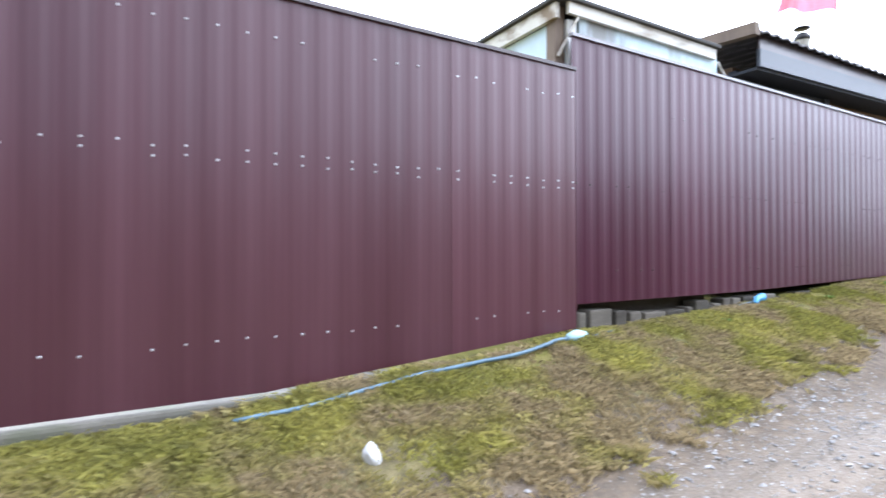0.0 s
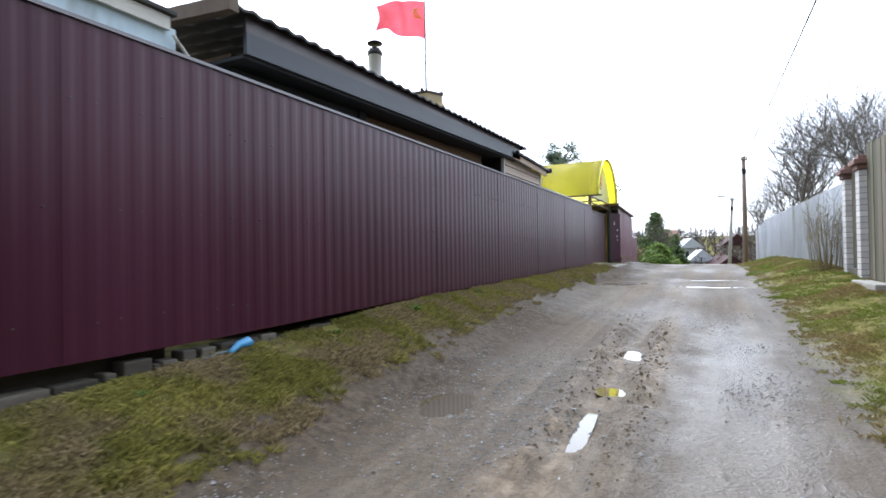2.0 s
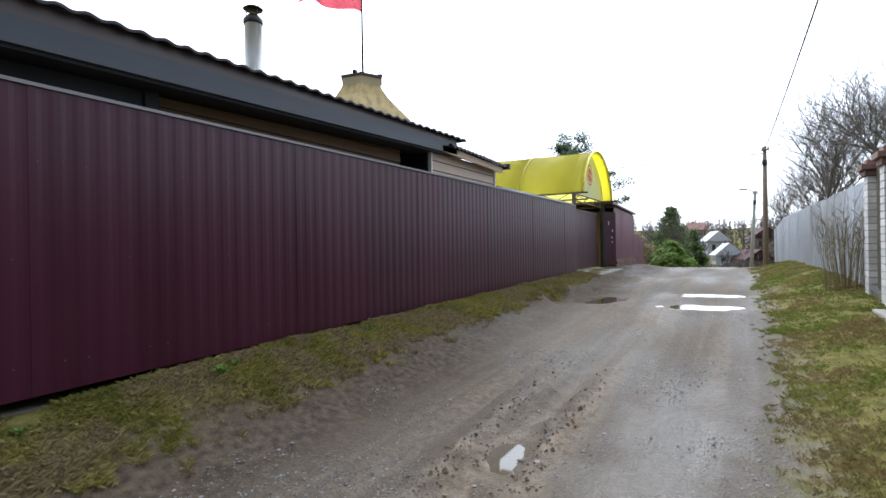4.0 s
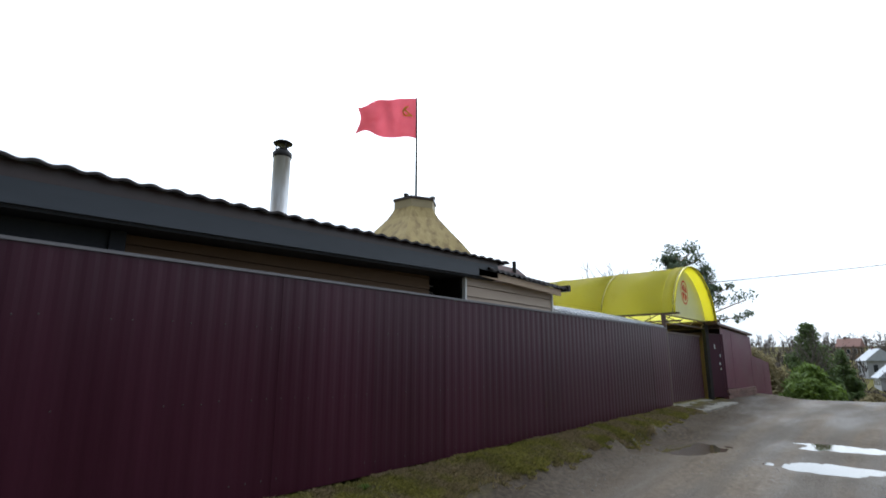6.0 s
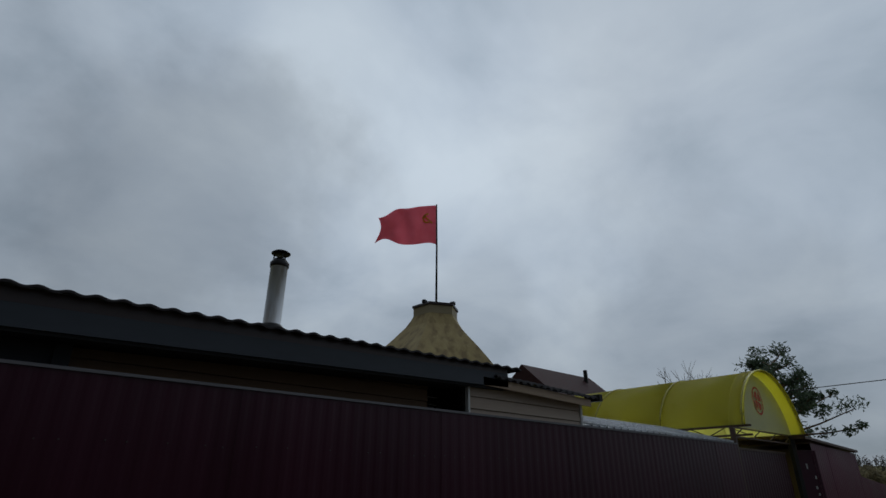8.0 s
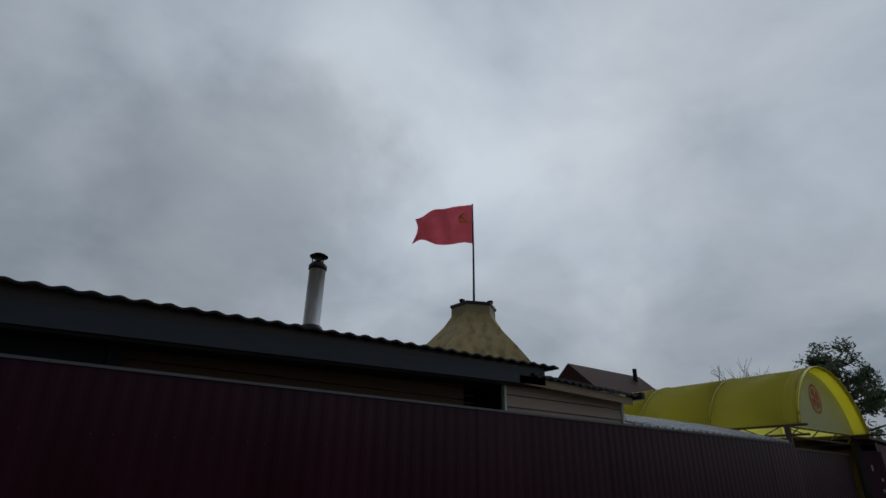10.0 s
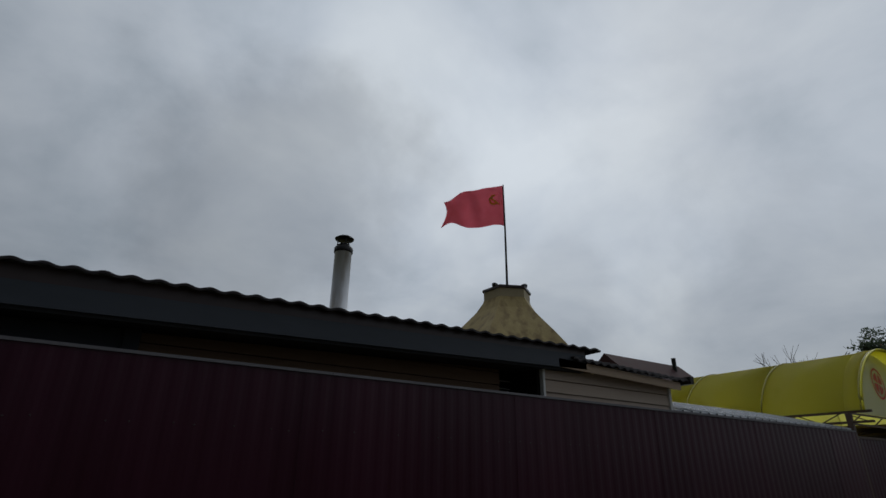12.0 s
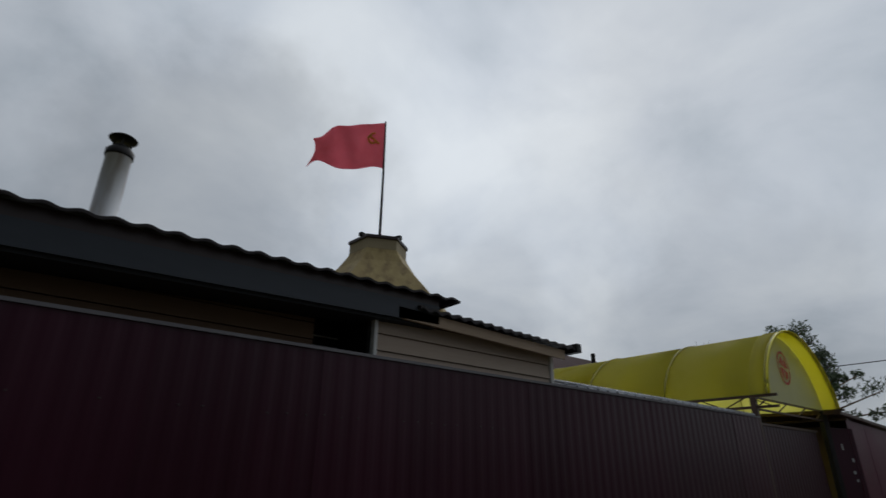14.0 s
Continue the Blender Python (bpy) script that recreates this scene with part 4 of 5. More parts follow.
part("wall", boxed(23.1, 26.2, 3.1, 4.9, 1.2, 3.25), TIMBER, yard)
base = thing("brick_base", "low brick plinth under the crimson fence", "plinth", (0, 0, 0), kind="structure")
for r in range(3):
    for k in range(13):
        x = 22.85 + 0.262 * k + 0.13 * (r % 2)
        part("brick", boxed(x, x + 0.25, 2.66, 2.8, 1.38 + 0.085 * r, 1.455 + 0.085 * r), BRICKR, base)
bm = boxed(19.08, 22.2, 2.3, 3.4, 1.0, 1.41, 0.02)
for v in bm.verts:
    if v.co.y < 2.6 and v.co.z > 1.2:
        v.co.z = level(v.co.x, 2.3) + 0.03
slab = link("concrete_apron", bm, PALECONC)
tagged(slab, "worn concrete slab in front of the gate", "slab", kind="structure")

inner = thing("picket_screen", "row of brown upright slats behind the gate", "screen", (0, 0, 0))
part("rail", boxed(19.1, 22.3, 4.24, 4.28, 3.0, 3.06), BROWNSTEEL, inner)
part("rail", boxed(19.1, 22.3, 4.24, 4.28, 1.5, 1.56), BROWNSTEEL, inner)
for k in range(20):
    part("slat", boxed(19.15 + 0.155 * k, 19.25 + 0.155 * k, 4.2, 4.235, 1.3, 3.36, 0.003), BROWNWOOD, inner)

# ---- right side: plank fence, brick gate pillars, zinc fence ----
RY = -2.72


def plank_fence():
    f = thing("plank_fence", "tall fence of weathered grey-brown vertical planks", "fence", (0, 0, 0))
    # Planks before x 12 are unseen, added to keep low sky off the metal fence.
    x = -6.0
    while x < 13.5:
        w = random.uniform(0.09, 0.15)
        zb = level(x, RY) + 0.02
        part("plank", boxed(x, x + w - 0.006, RY - 0.012, RY + 0.012 + random.uniform(-0.004, 0.006), zb, zb + 2.25 + random.uniform(-0.015, 0.015)), PLANK, f)
        x += w
    for z in (0.5, 1.9):
        bm = bmesh.new()
        for k in range(6):
            for v in box(bm, -6 + 3.25 * k, -2.752 + 3.25 * k, RY - 0.06, RY - 0.014, -0.04, 0.04):
                v.co.z += z + level(v.co.x, RY)
        part("rail", bm, OLDWOOD, f)


plank_fence()


def pillar(x, y, courses):
    p = thing("brick_pillar", "whitewashed brick gate pillar with stepped red-brown cap", "pillar", (x, y, level(x, y) - 0.05), "gate pillars")
    h = 0.1
    part("core", boxed(-0.12, 0.12, -0.12, 0.12, 0, courses * h, 0), MORTAR, p, "grey mortar joints")
    for r in range(courses):
        z = r * h
        if r % 2:
            cuts = [(-0.132, 0.132, -0.132, -0.005), (-0.132, 0.132, 0.005, 0.132)]
        else:
            cuts = [(-0.132, -0.005, -0.132, 0.132), (0.005, 0.132, -0.132, 0.132)]
        for a, b, c, d in cuts:
            part("brick", boxed(a, b, c, d, z, z + 0.088), BRICKW, p)
    for k, (o, t) in enumerate(((0.165, 0.09), (0.21, 0.09), (0.14, 0.07))):
        z = courses * h + 0.09 * k
        part("cap_course", boxed(-o, o, -o, o, z, z + t - 0.006, 0.01), BRICKR, p, "red-brown brick cap course")


pillar(13.75, RY - 0.02, 19)
pillar(14.85, RY - 0.02, 18)
w = thing("plank_wicket", "narrow closed plank wicket between brick pillars", "gate", (0, 0, 0))
for k in range(6):
    x = 13.92 + 0.13 * k
    part("plank", boxed(x, x + 0.122, RY - 0.012, RY + 0.012, level(14.3, RY) + 0.12, level(14.3, RY) + 1.95), PLANK, w)
part("threshold", boxed(13.9, 14.72, RY - 0.05, RY + 0.08, level(14.3, RY) - 0.05, level(14.3, RY) + 0.1, 0.01), CONCRETE, w, "pale wooden threshold")


def zinc_fence():
    f = thing("zinc_fence", "tall weathered galvanised sheet fence on a grassy bank", "fence", (15.05, RY, 0))
    f.rotation_euler = (0, 0, radians(2.74))
    for k in range(13):
        x = 15.05 + 1.1 * k
        za, zb = level(x + 1.1, -2.5) - 0.05, level(x, -2.5) - 0.05
        ta, tb = [lerp(q, [(15, 3.05), (26, 2.95), (29.4, 2.6)]) + random.uniform(-0.02, 0.02) for q in (x + 1.1, x)]
        ob = part("sheet", sheet(1.1, za, zb, ta, tb, 0.11, 0.015), ZINC, f)
        ob.rotation_euler = (0, 0, math.pi)
        ob.location = (1.1 * (k + 1), 0.003 * (k % 2), 0)


zinc_fence()
slab2 = link("concrete_step", boxed(11.9, 13.4, RY + 0.03, RY + 0.3, 0.9, level(12.6, RY + 0.2) + 0.06, 0.03), PALECONC)
tagged(slab2, "broken concrete slab before the plank fence", "slab")


# ---- poles and wires ----
def utility_pole(x, y, z, h, mat, label, lamp=False):
    p = thing("utility_pole", label, "utility pole", (x, y, z))
    part("shaft", tube([(0, 0, -0.6), (0, 0, h / 2), (0.03, 0, h)], [0.14, 0.12, 0.09], 12), mat, p, "", True)
    part("crossbar", beam((-0.1, -0.2, h - 0.2), (-0.1, 0.16, h - 0.2), 0.07, 0.07, 0.01), mat, p)
    for yy in (-0.15, 0.1):
        part("insulator", lathe([(0.02, 0), (0.05, 0.03), (0.05, 0.1), (0.02, 0.14)], 10, pose(-0.1, yy, h - 0.165)), WHITETRIM, p, "pale insulator", True)
    part("junction_box", boxed(-0.2, -0.1, -0.1, 0.1, h - 1.0, h - 0.7, 0.01), BLACKMETAL, p)
    if lamp:
        part("lamp_arm", tube([(0, 0, h - 0.2), (-0.1, 0.3, h + 0.03), (-0.15, 0.6, h + 0.05)], 0.03, 8), POLECON, p, "", True)
        part("lamp_head", boxed(-0.24, -0.08, 0.5, 1.0, h + 0.0, h + 0.11, 0.03), POLECON, p, "grey street lamp head")
    return p


utility_pole(36.0, -1.95, 0.45, 6.5, POLEWOOD, "brown wooden utility pole with insulators and wires")
utility_pole(48.0, -1.35, -0.8, 6.6, POLECON, "grey concrete utility pole with a street lamp arm", True).rotation_euler = (radians(3.2), 0, 0)


def wire(p, q, sag, label):
    p, q = Vector(p), Vector(q)
    pts = [p.lerp(q, k / 24) - Vector((0, 0, sag * 4 * (k / 24) * (1 - k / 24))) for k in range(25)]
    tagged(link("overhead_wire", tube(pts, 0.02, 6), BLACKMETAL, True), label, "wire", "overhead wires")


wire((36, -2.0, 6.85), (-6, -2.75, 7.4), 0.25, "thin black overhead wire")
wire((36, -2.0, 6.7), (48, -1.3, 5.7), 0.3, "thin black overhead wire")
wire((36, -2.0, 6.6), (40, 40, 8.5), 0.6, "thin black overhead wire")


# ---- trees ----
def grow(bm, rng, p, d, length, r, depth, spread=0.55, up=0.15, tips=None, sides=5):
    steps = 3
    pts, radii = [p.copy()], [r]
    for k in range(steps):
        d = (d + Vector((rng.uniform(-1, 1), rng.uniform(-1, 1), rng.uniform(-0.5, 1))) * 0.16 + Vector((0, 0, up * 0.3))).normalized()
        p = p + d * length / steps
        pts.append(p.copy())
        radii.append(r * (1 - 0.4 * (k + 1) / steps))
    tube_into(bm, pts, radii, sides if depth > 1 else 3, False)
    if depth == 0:
        if tips is not None:
            tips.append(p.copy())
        return
    for k in range(rng.choice((3, 3, 4))):
        q = pts[rng.choice((1, 2, 3, 3))]
        dd = (d + Vector((rng.uniform(-1, 1), rng.uniform(-1, 1), rng.uniform(-0.3, 0.8))) * spread * 1.5).normalized()
        grow(bm, rng, q, dd, length * rng.uniform(0.62, 0.85), r * 0.55, depth - 1, spread, up, tips, sides)


def bare_tree(x, y, z, h, seed, label, trunks=1, depth=5, name="bare_tree", stout=1.0, spread=0.72):
    rng = random.Random(seed)
    t = thing(name, label, "tree", (x, y, z))
    trunk, crown = bmesh.new(), bmesh.new()
    for k in range(trunks):
        a = rng.uniform(0, 6.28)
        off = Vector((math.cos(a), math.sin(a), 0)) * (0.25 * k)
        lean = Vector((0.25 * math.cos(a), 0.25 * math.sin(a), 1)).normalized() if trunks > 1 else Vector((0, 0, 1))
        top = off + lean * h * 0.28
        tube_into(trunk, [off - Vector((0, 0, 0.3)), off + lean * h * 0.15, top], [0.018 * h, 0.015 * h, 0.012 * h], 8)
        for j in range(4):
            d = (lean + Vector((rng.uniform(-1, 1), rng.uniform(-1, 1), 0.2)) * 0.83 * spread).normalized()
            grow(crown, rng, top.lerp(off, 0.25 * j * rng.random()), d, h * 0.2, 0.006 * h * stout, depth - 1, spread, 0.05)
    part("trunk", trunk, BARK, t, "", True)
    part("crown", crown, BARK, t, "bare grey twigs")


def twig_bush(x, y, z, h, seed):
    rng = random.Random(seed)
    t = thing("bare_bush", "thin dry brown twiggy bush by the brick pillar", "bush", (x, y, z))
    bm = bmesh.new()
    for _ in range(70):
        a, r0 = rng.uniform(0, 6.28), rng.uniform(0, 0.3)
        lean = rng.uniform(0.03, 0.24)
        p = Vector((r0 * math.cos(a), r0 * math.sin(a), -0.05))
        hh = h * rng.uniform(0.5, 1.0)
        q = p + Vector((lean * hh * 0.4 * math.cos(a), lean * hh * 0.4 * math.sin(a), hh * 0.55))
        e = p + Vector((lean * hh * math.cos(a + 0.3), lean * hh * math.sin(a + 0.3), hh))
        tube_into(bm, [p, q, e], [0.006, 0.004, 0.0015], 4, False)
        for _ in range(4):
            s = q.lerp(e, rng.random())
            tube_into(bm, [s, s + Vector((rng.uniform(-0.18, 0.18), rng.uniform(-0.18, 0.18), rng.uniform(0.08, 0.3)))], [0.004, 0.0015], 3, False)
    part("brushwood", bm, SCRUB, t)


def leaf_cloud(bm, rng, c, rad, n, size, flat=1.0):
    for _ in range(n):
        v = Vector((rng.gauss(0, 1), rng.gauss(0, 1), rng.gauss(0, 1) * flat))
        v = v.normalized() * rad * rng.random() ** 0.4
        p = c + v
        u = Vector((rng.uniform(-1, 1), rng.uniform(-1, 1), rng.uniform(-1, 1))).normalized()
        w = u.orthogonal().normalized()
        s = size * rng.uniform(0.6, 1.3)
        bm.faces.new([bm.verts.new(p + a) for a in (u * s, w * s * 0.35, -u * s, -w * s * 0.35)])


def pine(x, y, z, h, seed):
    rng = random.Random(seed)
    t = thing("pine_tree", "tall pine with an open dark green crown", "tree", (x, y, z))
    bm = bmesh.new()
    tube_into(bm, [(0, 0, -0.3), (0.1, 0, h * 0.5), (0.0, 0.1, h * 0.95)], [0.2, 0.14, 0.05], 8)
    crown = bmesh.new()
    for k in range(44):
        f = rng.uniform(0.58, 1.0)
        a = rng.uniform(0, 6.28)
        reach = (1.15 - f) * 5.8 * rng.uniform(0.5, 1.15) + 0.7
        s = Vector((0, 0, h * f * 0.95))
        e = s + Vector((math.cos(a) * reach, math.sin(a) * reach, rng.uniform(-0.2, 1.3)))
        tube_into(bm, [s, s.lerp(e, 0.5) - Vector((0, 0, 0.1)), e], [0.07, 0.05, 0.025], 4, False)
        for q in (0.55, 0.8, 1.0):
            leaf_cloud(crown, rng, s.lerp(e, q) + Vector((rng.uniform(-0.3, 0.3), rng.uniform(-0.3, 0.3), rng.uniform(-0.2, 0.4))), rng.uniform(0.3, 0.7), 55, 0.17, 0.7)
    part("trunk", bm, PINEBARK, t, "", True)
    part("crown", crown, NEEDLE, t, "clumps of dark green needles")


def evergreen(x, y, z, h, r, seed, mat=None, label="dense green conical evergreen shrub", name="evergreen_shrub"):
    rng = random.Random(seed)
    t = thing(name, label, "shrub", (x, y, z))
    part("trunk", tube([(0, 0, -0.2), (0, 0, h * 0.8)], [0.08, 0.03], 6), BARK, t)
    bm = bmesh.new()
    for k in range(130):
        f = rng.random() ** 1.25
        rr = r * (1 - f * f) ** 0.8 * rng.uniform(0.35, 1.0)
        a = rng.uniform(0, 6.28)
        leaf_cloud(bm, rng, Vector((rr * math.cos(a), rr * math.sin(a), h * (0.08 + 0.9 * f))), r * 0.26, 48, 0.15)
    part("crown", bm, mat or THUJA, t, "small overlapping green sprays")


pine(47.2, 10.9, -1.0, 11.4, 3)
bare_tree(52, 18.8, -1.0, 15.5, 5, "slender bare deciduous tree behind the canopy", 1, 5, stout=2.2, spread=0.36)
bare_tree(54, 16.6, -1.0, 14.5, 6, "slender bare deciduous tree behind the canopy", 1, 5, stout=2.2, spread=0.36)
bare_tree(25.0, -5.2, 1.2, 8.0, 11, "spreading bare deciduous tree behind the zinc fence", 2, 6)
bare_tree(29.5, -4.4, 1.0, 8.2, 14, "spreading bare deciduous tree behind the zinc fence", 2, 6)
bare_tree(21.0, -5.6, 1.2, 6.4, 17, "spreading bare deciduous tree behind the zinc fence", 2, 6)
bare_tree(34.0, -3.8, 0.8, 8.0, 31, "spreading bare deciduous tree behind the zinc fence", 2, 6)
bare_tree(38.5, -3.1, 0.4, 6.6, 18, "thin bare saplings at the end of the zinc fence", 3, 5)
twig_bush(15.6, -2.45, level(15.6, -2.45), 1.6, 19)
evergreen(46, 3.55, -0.8, 5.5, 1.5, 21)
evergreen(38.5, 2.75, 0.1, 2.0, 1.3, 22, BOX)
evergreen(52, 2.5, -1.5, 4.7, 1.05, 23)
evergreen(40, 5.4, 0.0, 2.8, 1.9, 24, SCRUB, "dry yellow-green scrub bush", "scrub_bush")
evergreen(44, 6.6, -0.3, 3.4, 2.2, 26, SCRUB, "dry yellow-green scrub bush", "scrub_bush")
evergreen(50, 0.9, -1.4, 1.6, 1.6, 27, SCRUB, "dry brown scrub bush", "scrub_bush")
evergreen(55, -0.2, -1.8, 1.6, 1.8, 28, SCRUB, "dry brown scrub bush", "scrub_bush")
bare_tree(43, 2.9, -0.4, 6.0, 29, "thin bare birch among the evergreens", 1, 5, stout=1.3)


# ---- distant houses and woods ----
def house(x, y, w, d, h, roof_h, turn, wall, roof, label, z=None, pipe=False):
    z = level(x, y) if z is None else z
    hs = thing("house", label, "house", (x, y, z))
    hs.rotation_euler = (0, 0, radians(turn))
    part("wall", boxed(-w / 2, w / 2, -d / 2, d / 2, -1.0, h), wall, hs)
    bm = bmesh.new()
    o = 0.4
    a = [bm.verts.new(c) for c in ((-w / 2 - o, -d / 2 - o, h - 0.15), (w / 2 + o, -d / 2 - o, h - 0.15), (w / 2 + o, d / 2 + o, h - 0.15), (-w / 2 - o, d / 2 + o, h - 0.15), (-w / 2 - o, 0, h + roof_h), (w / 2 + o, 0, h + roof_h))]
    for f in ((0, 1, 5, 4), (2, 3, 4, 5), (0, 4, 3), (1, 2, 5), (3, 2, 1, 0)):
        bm.faces.new([a[i] for i in f])
    part("roof", bm, roof, hs)
    if pipe:
        part("chimney", tube([(w * 0.36, -0.8, h + roof_h * 0.4), (w * 0.36, -0.8, h + roof_h + 0.5)], 0.22, 12), BLACKMETAL, hs, "black chimney pipe")
    else:
        part("chimney", boxed(w * 0.2 - 0.25, w * 0.2 + 0.25, -0.25, 0.25, h + roof_h * 0.5, h + roof_h + 0.6), BRICKR, hs, "brick chimney")
    for k in range(3):
        xx = -w * 0.32 + w * 0.32 * k
        for sy in (-1, 1):
            win = part("window", boxed(xx - 0.45, xx + 0.45, sy * d / 2 - 0.04, sy * d / 2 + 0.04, h * 0.35, h * 0.75), GLASSY, hs, "dark window pane")
            part("window_frame", boxed(xx - 0.52, xx + 0.52, sy * d / 2 - 0.03, sy * d / 2 + 0.03, h * 0.32, h * 0.78), WHITETRIM, win)
    for k in range(2):
        yy = -d * 0.22 + d * 0.44 * k
        part("window", boxed(-w / 2 - 0.04, -w / 2 + 0.04, yy - 0.45, yy + 0.45, h * 0.35, h * 0.75), GLASSY, hs, "dark window pane")
    return hs


house(156, 2.9, 6.0, 6, 2.6, 2.9, 14, WHITEWALL, ROOFWHITE, "white house with pale metal gable roof in the valley")
house(178, 6.4, 6.5, 6, 4.4, 2.8, 20, WHITEWALL, ROOFWHITE, "white house with pale gable roof behind trees")
house(245, 16, 6.5, 6, 4.0, 2.8, 80, TIMBER, ROOFRED, "timber house with faded red roof on the hillside")
house(150, -2.6, 9, 6, 2.2, 2.2, 20, TIMBER, ROOFBROWN, "low brown timber shed in the valley")
house(190, -6, 10, 8, 4, 3.4, 10, TIMBER, ROOFBROWN, "brown house on the hillside")
house(52.3, 32.3, 10.4, 7.0, 11.6, 3.2, 0, BEIGE, ROOFBROWN, "tall house with dark brown metal gable roof", -1.7, True)


def far_woods():
    rng = random.Random(77)
    bm = bmesh.new()
    for _ in range(3000):
        x = rng.uniform(110, 340)
        y = rng.uniform(-0.55, 0.75) * x
        if -0.06 * x < y < 0.15 * x and (x < 125 or rng.random() < 0.35) and x < 175:
            continue
        z = level(x, 0) - 0.3
        h = rng.uniform(3.0, 7.5)
        p = Vector((x, y, z))
        tube_into(bm, [p, p + Vector((0, 0, h * 0.9))], [0.09, 0.03], 3, False)
        for _ in range(34):
            q = p + Vector((0, 0, h * rng.uniform(0.12, 0.85)))
            e = q + Vector((rng.uniform(-1, 1), rng.uniform(-1, 1), rng.uniform(0.3, 1.2))).normalized() * h * rng.uniform(0.12, 0.36)
            s = Vector((rng.uniform(-1, 1), rng.uniform(-1, 1), 0)) * 0.3
            bm.faces.new([bm.verts.new(c) for c in (q, q.lerp(e, 0.5) + s, e)])
    tagged(link("far_woods", bm, FARWOOD), "bare grey-brown woodland on the far hillside", "woods", kind="stuff")


far_woods()


def thicket():
    rng = random.Random(41)
    bm = bmesh.new()
    for _ in range(900):
        x = rng.uniform(58, 150)
        y = rng.uniform(-0.07, 0.2) * x
        p = Vector((x, y, level(x, y) - 0.2))
        h = rng.uniform(1.0, 2.6) * (0.7 if 0.0 < y < 0.06 * x else 1.3)
        for _ in range(16):
            e = p + Vector((rng.uniform(-0.9, 0.9), rng.uniform(-0.9, 0.9), h * rng.uniform(0.5, 1.0)))
            q = p.lerp(e, 0.5) + Vector((rng.uniform(-0.2, 0.2), rng.uniform(-0.2, 0.2), 0))
            s = Vector((rng.uniform(-1, 1), rng.uniform(-1, 1), 0)) * 0.12
            bm.faces.new([bm.verts.new(c) for c in (p, q + s, e)])
            bm.faces.new([bm.verts.new(c) for c in (q, q.lerp(e, 0.5) - s * 1.5, e + s * 3)])
    tagged(link("valley_thicket", bm, FARWOOD), "bare brown thicket on the valley slope", "thicket", kind="stuff")


thicket()


# ---- small things on the verge ----
def hose():
    pts = []
    for k in range(40):
        f = k / 39
        x = 0.45 + 2.35 * f
        y = lerp(x, [(0.2, 2.62), (0.6, 2.7), (1.4, 2.74), (2.8, 2.79)]) + 0.02 * math.sin(5 * x)
        pts.append((x, y, max(level(x, y), height(x, y)) + 0.036 + 0.008 * noise.noise((x * 2.2, 0, 1))))
    for k in range(1, 26):
        f = k / 25
        x = 2.8 + 2.5 * f
        y = lerp(x, [(2.8, 2.78), (3.6, 2.88), (5.3, 2.9)])
        pts.append((x, y, max(level(x, y), height(x, y)) + 0.03 - 0.035 * math.sin(math.pi * f)))
    h = thing("water_hose", "faded blue plastic hose lying along the fence", "hose", (0, 0, 0))
    part("pipe", tube(pts, 0.014, 8), BLUEPIPE, h, "", True)
    c = pts[39]
    part("joint_wrap", tube([(c[0] - 0.09, c[1] - 0.01, c[2] + 0.005), (c[0], c[1], c[2] + 0.012), (c[0] + 0.1, c[1] + 0.01, c[2] + 0.005)], [0.03, 0.045, 0.03], 10), PALEWRAP, h, "pale blue wrapped joint", True)
    e = pts[-1]
    part("end_cap", tube([(e[0] - 0.16, e[1] - 0.08, e[2] - 0.01), (e[0] - 0.02, e[1] - 0.01, e[2] + 0.02), (e[0] + 0.06, e[1] - 0.02, e[2] + 0.03), (e[0] + 0.1, e[1] - 0.02, e[2] + 0.02)], [0.02, 0.03, 0.045, 0.02], 10), BLUECAP, h, "bright blue end cap", True)


hose()


def litter():
    bm = bmesh.new()
    bmesh.ops.create_icosphere(bm, subdivisions=3, radius=0.038)
    for v in bm.verts:
        v.co *= 1 + 0.5 * noise.noise(v.co * 28)
        v.co.z = v.co.z * 1.5
    x, y = 0.95, 2.2
    bmesh.ops.transform(bm, matrix=pose(x, y, level(x, y) + 0.035), verts=bm.verts)
    tagged(link("litter", bm, PAPER), "crumpled scrap of white paper on the grass", "litter")


litter()


def weed(x, y, size, seed):
    rng = random.Random(seed)
    w = thing("weed", "small dark green broad-leaved weed in the grass", "weed", (x, y, level(x, y)), "weeds on the verge")
    for k in range(9):
        a = k * 2.4
        r, hgt = size * rng.uniform(0.6, 1.0), size * rng.uniform(0.4, 0.9)
        d, n = Vector((math.cos(a), math.sin(a), 0)), Vector((-math.sin(a), math.cos(a), 0))
        bm = bmesh.new()
        mid = [d * r * f + Vector((0, 0, hgt * math.sin(f * 2.4))) for f in (0.05, 0.4, 0.75, 1.0)]
        wid = (0.02, 0.22, 0.2, 0.01)
        rows = [[bm.verts.new(m + n * size * q * e + Vector((0, 0, 0.1 * size * abs(e)))) for e in (-1, 0, 1)] for m, q in zip(mid, wid)]
        for i in range(3):
            for j in range(2):
                bm.faces.new((rows[i][j], rows[i][j + 1], rows[i + 1][j + 1], rows[i + 1][j]))
        part("leaf", bm, BOX, w, "", True)


for k, (wx, wy, ws) in enumerate(((7.55, 2.62, 0.1), (7.75, 2.7, 0.07), (9.6, 2.72, 0.07), (6.2, 2.66, 0.06), (4.3, 2.6, 0.06))):
    weed(wx, wy, ws, 60 + k)


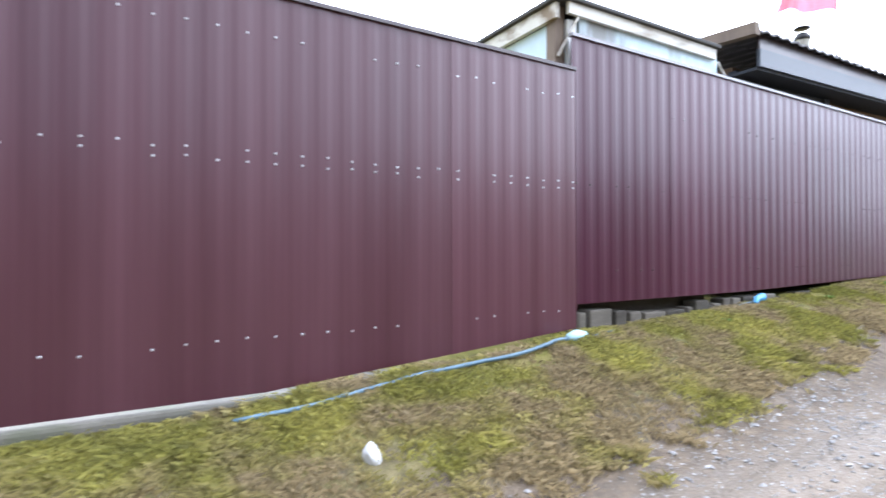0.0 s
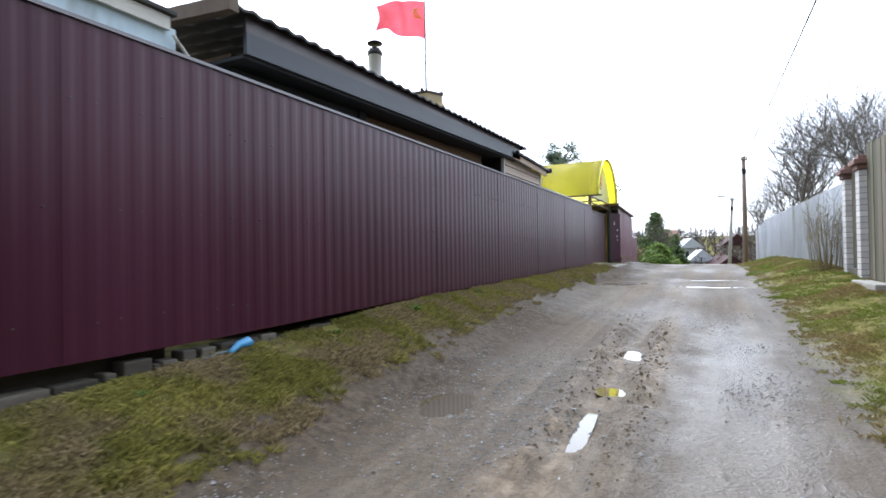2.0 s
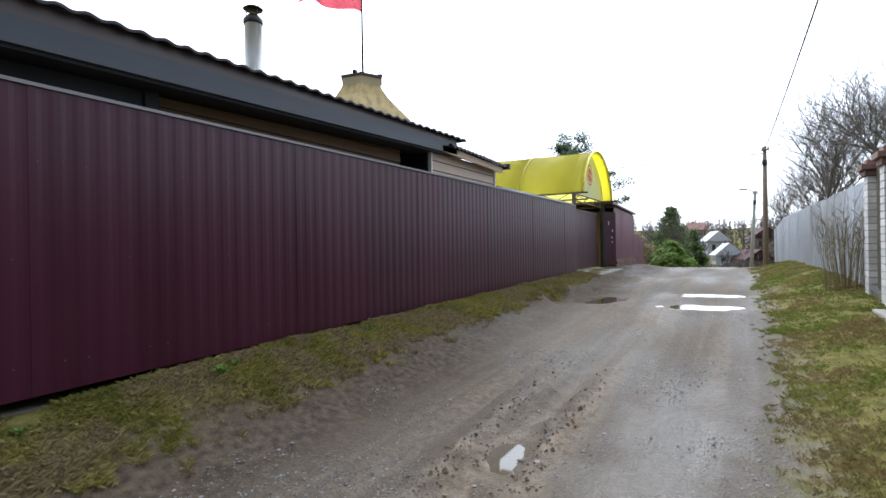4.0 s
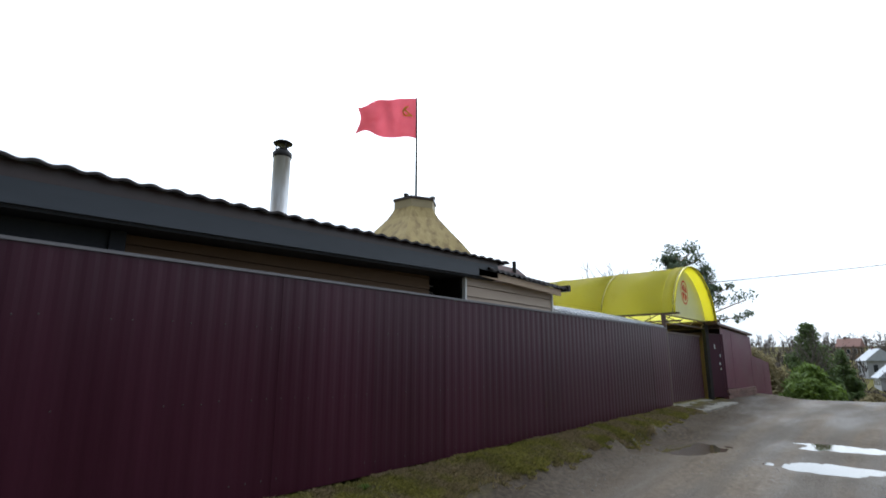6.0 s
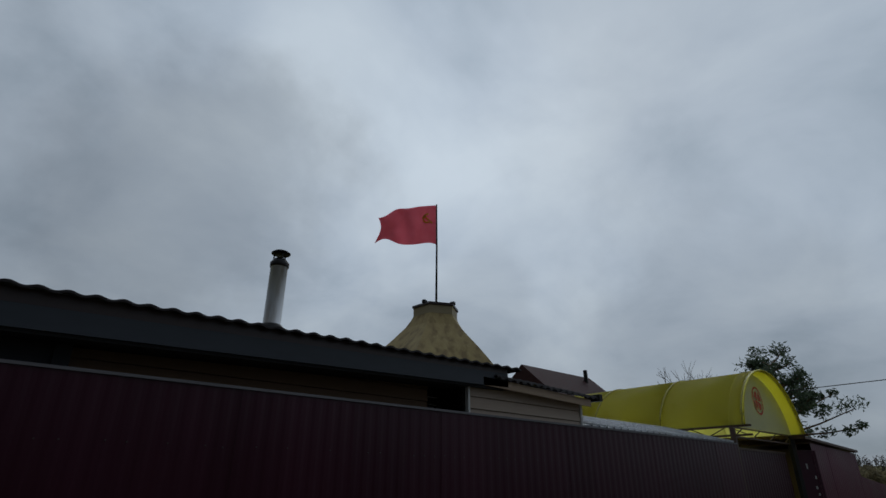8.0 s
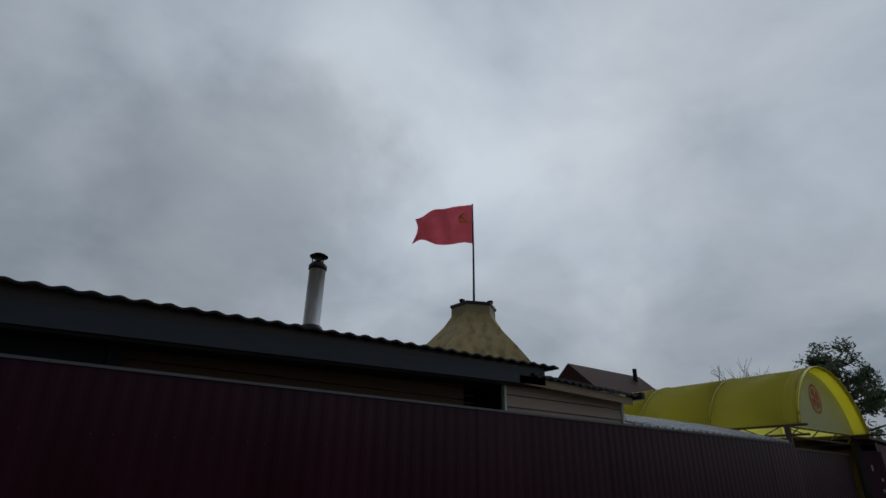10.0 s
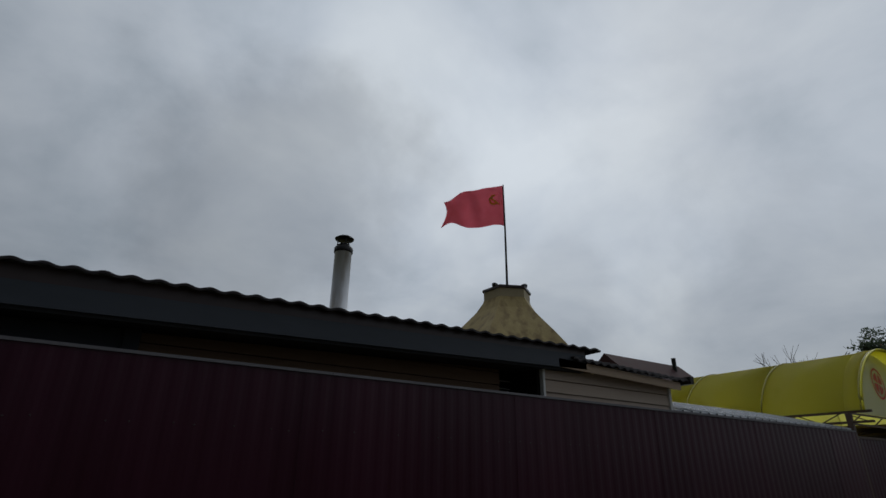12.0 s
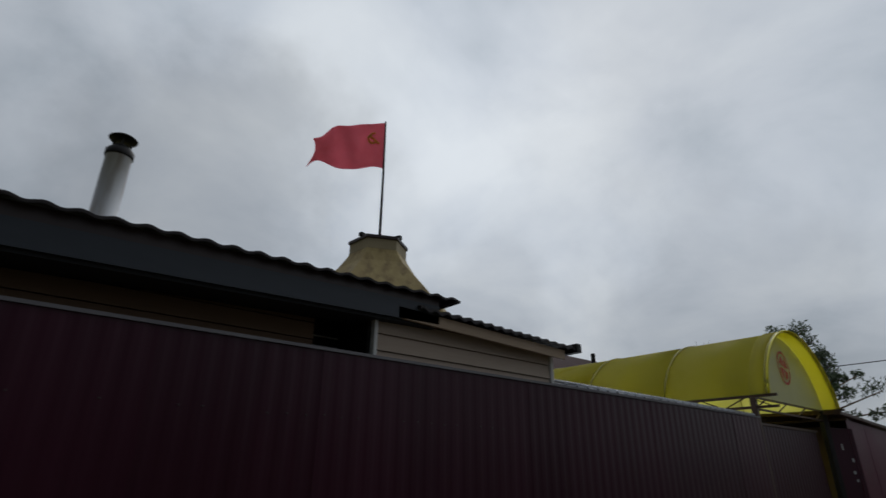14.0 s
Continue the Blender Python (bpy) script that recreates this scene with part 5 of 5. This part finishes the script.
def grass(name, tufts, inside, seed, label, mat, tall):
    rng = np.random.default_rng(seed)
    verts, faces = [], []
    made = 0
    while made < tufts:
        x, y = rng.uniform(-2, 26), rng.uniform(-3.3, 2.95)
        if not inside(x, y):
            continue
        made += 1
        lush = noise.noise((x * 1.3, y * 1.6, 9)) + noise.noise((x * 4, y * 4, 4)) * 0.6
        if lush < rng.uniform(-0.9, 0.35):
            continue
        z = height(x, y) - 0.004
        for _ in range(7):
            h = rng.uniform(0.4, 1.0) * tall * (1.2 if y > 2.8 else 1.0) * (1 + 0.5 * lush)
            bx, by = x + rng.normal(0, 0.016), y + rng.normal(0, 0.016)
            a, b, lean = rng.uniform(0, 6.28), rng.uniform(0, 6.28), rng.uniform(0.3, 1.5)
            w = rng.uniform(0.0014, 0.0032)
            ca, sa = math.cos(a) * w, math.sin(a) * w
            dx, dy = math.cos(b) * h * lean, math.sin(b) * h * lean
            n = len(verts)
            verts += [(bx - ca, by - sa, z), (bx + ca, by + sa, z), (bx + dx * 0.35 + ca * 0.7, by + dy * 0.35 + sa * 0.7, z + h * 0.65), (bx + dx, by + dy, z + h * 0.85)]
            faces += [(n, n + 1, n + 2), (n, n + 2, n + 3)]
    me = bpy.data.meshes.new(name)
    me.from_pydata(verts, [], faces)
    me.materials.append(mat)
    tagged(new(name, me), label, "grass", kind="stuff")


def verge_left(x, y):
    return y > lerp(x, [(0, 1.75), (3, 1.8), (5, 2.04), (9, 2.2), (19, 2.38)]) + 0.12 * noise.noise((x * 0.9, 0, 3)) + 0.15 * noise.noise((x * 4, y * 2, 3)) + 0.3 * noise.noise((x * 11, y * 8, 2)) and x < 19.2


def verge_right(x, y):
    return y < -1.28 + 0.2 * noise.noise((x * 0.9, 4, 3)) + 0.12 * noise.noise((x * 4, y * 2, 5)) + 0.35 * noise.noise((x * 9, y * 7, 2)) and x > 4


grass("grass_verge", 42000, verge_left, 5, "short mossy yellow-green grass along the fence", GRASS, 0.055)
grass("grass_verge", 30000, verge_right, 6, "short green grass on the bank by the fence", GREENGRASS, 0.038)


def gravel():
    rng = np.random.default_rng(9)
    verts, faces = [], []
    octa = [(1, 0, 0), (-1, 0, 0), (0, 1, 0), (0, -1, 0), (0, 0, 1), (0, 0, -1)]
    tri = [(0, 2, 4), (2, 1, 4), (1, 3, 4), (3, 0, 4), (2, 0, 5), (1, 2, 5), (3, 1, 5), (0, 3, 5)]
    made = 0
    while made < 15000:
        x, y = rng.uniform(0.5, 11) if rng.random() < 0.9 else rng.uniform(11, 16), rng.uniform(-1.35, 1.9)
        if noise.noise((x * 0.8, y * 1.5, 12)) + (0.4 if 0.6 < y < 1.8 and x < 7.5 else 0) < rng.uniform(-0.1, 0.6) or min(puddle_reach(x, y, p) for p in PUDDLES) < 1.1:
            made += 0.2
            continue
        s = rng.uniform(0.004, 0.013) if rng.random() < 0.93 else rng.uniform(0.013, 0.024)
        z = height(x, y) + s * 0.15
        a = rng.uniform(0, 6.28)
        k = rng.uniform(0.6, 1.2, 6)
        n = len(verts)
        for i, (ox, oy, oz) in enumerate(octa):
            px, py, pz = ox * s * k[i], oy * s * k[i] * 0.8, oz * s * 0.55 * k[i]
            verts.append((x + px * math.cos(a) - py * math.sin(a), y + px * math.sin(a) + py * math.cos(a), z + pz))
        faces += [tuple(n + i for i in f) for f in tri]
        made += 1
    me = bpy.data.meshes.new("gravel")
    me.from_pydata(verts, [], faces)
    me.materials.append(STONE)
    tagged(new("gravel", me), "loose grey gravel stones on the dirt road", "gravel", kind="stuff")


gravel()


def clods():
    rng = np.random.default_rng(19)
    bm = bmesh.new()
    for _ in range(520):
        x = rng.triangular(4.6, 7.4, 10.6)
        y = 0.36 + rng.choice((-1, 1)) * abs(rng.normal(0.22, 0.07)) + 0.06 * math.sin(x * 0.7 + 1.2)
        s = rng.uniform(0.005, 0.012) if rng.random() < 0.9 else rng.uniform(0.012, 0.022)
        c = Vector((x, y, height(x, y) + s * 0.25))
        vs = [bm.verts.new(c + Vector((math.cos(k * 1.047) * s * rng.uniform(0.7, 1.3), math.sin(k * 1.047) * s * rng.uniform(0.7, 1.3), -0.6 * s))) for k in range(6)]
        up = [bm.verts.new(c + Vector((math.cos(k * 1.047 + 0.3) * s * rng.uniform(0.4, 0.8), math.sin(k * 1.047 + 0.3) * s * rng.uniform(0.4, 0.8), s * rng.uniform(0.3, 0.8)))) for k in range(6)]
        for k in range(6):
            bm.faces.new((vs[k], vs[(k + 1) % 6], up[(k + 1) % 6], up[k]))
        bm.faces.new(up)
    tagged(link("mud_clods", bm, CLAY), "brown mud clods thrown up beside the wheel rut", "mud", kind="stuff")


clods()
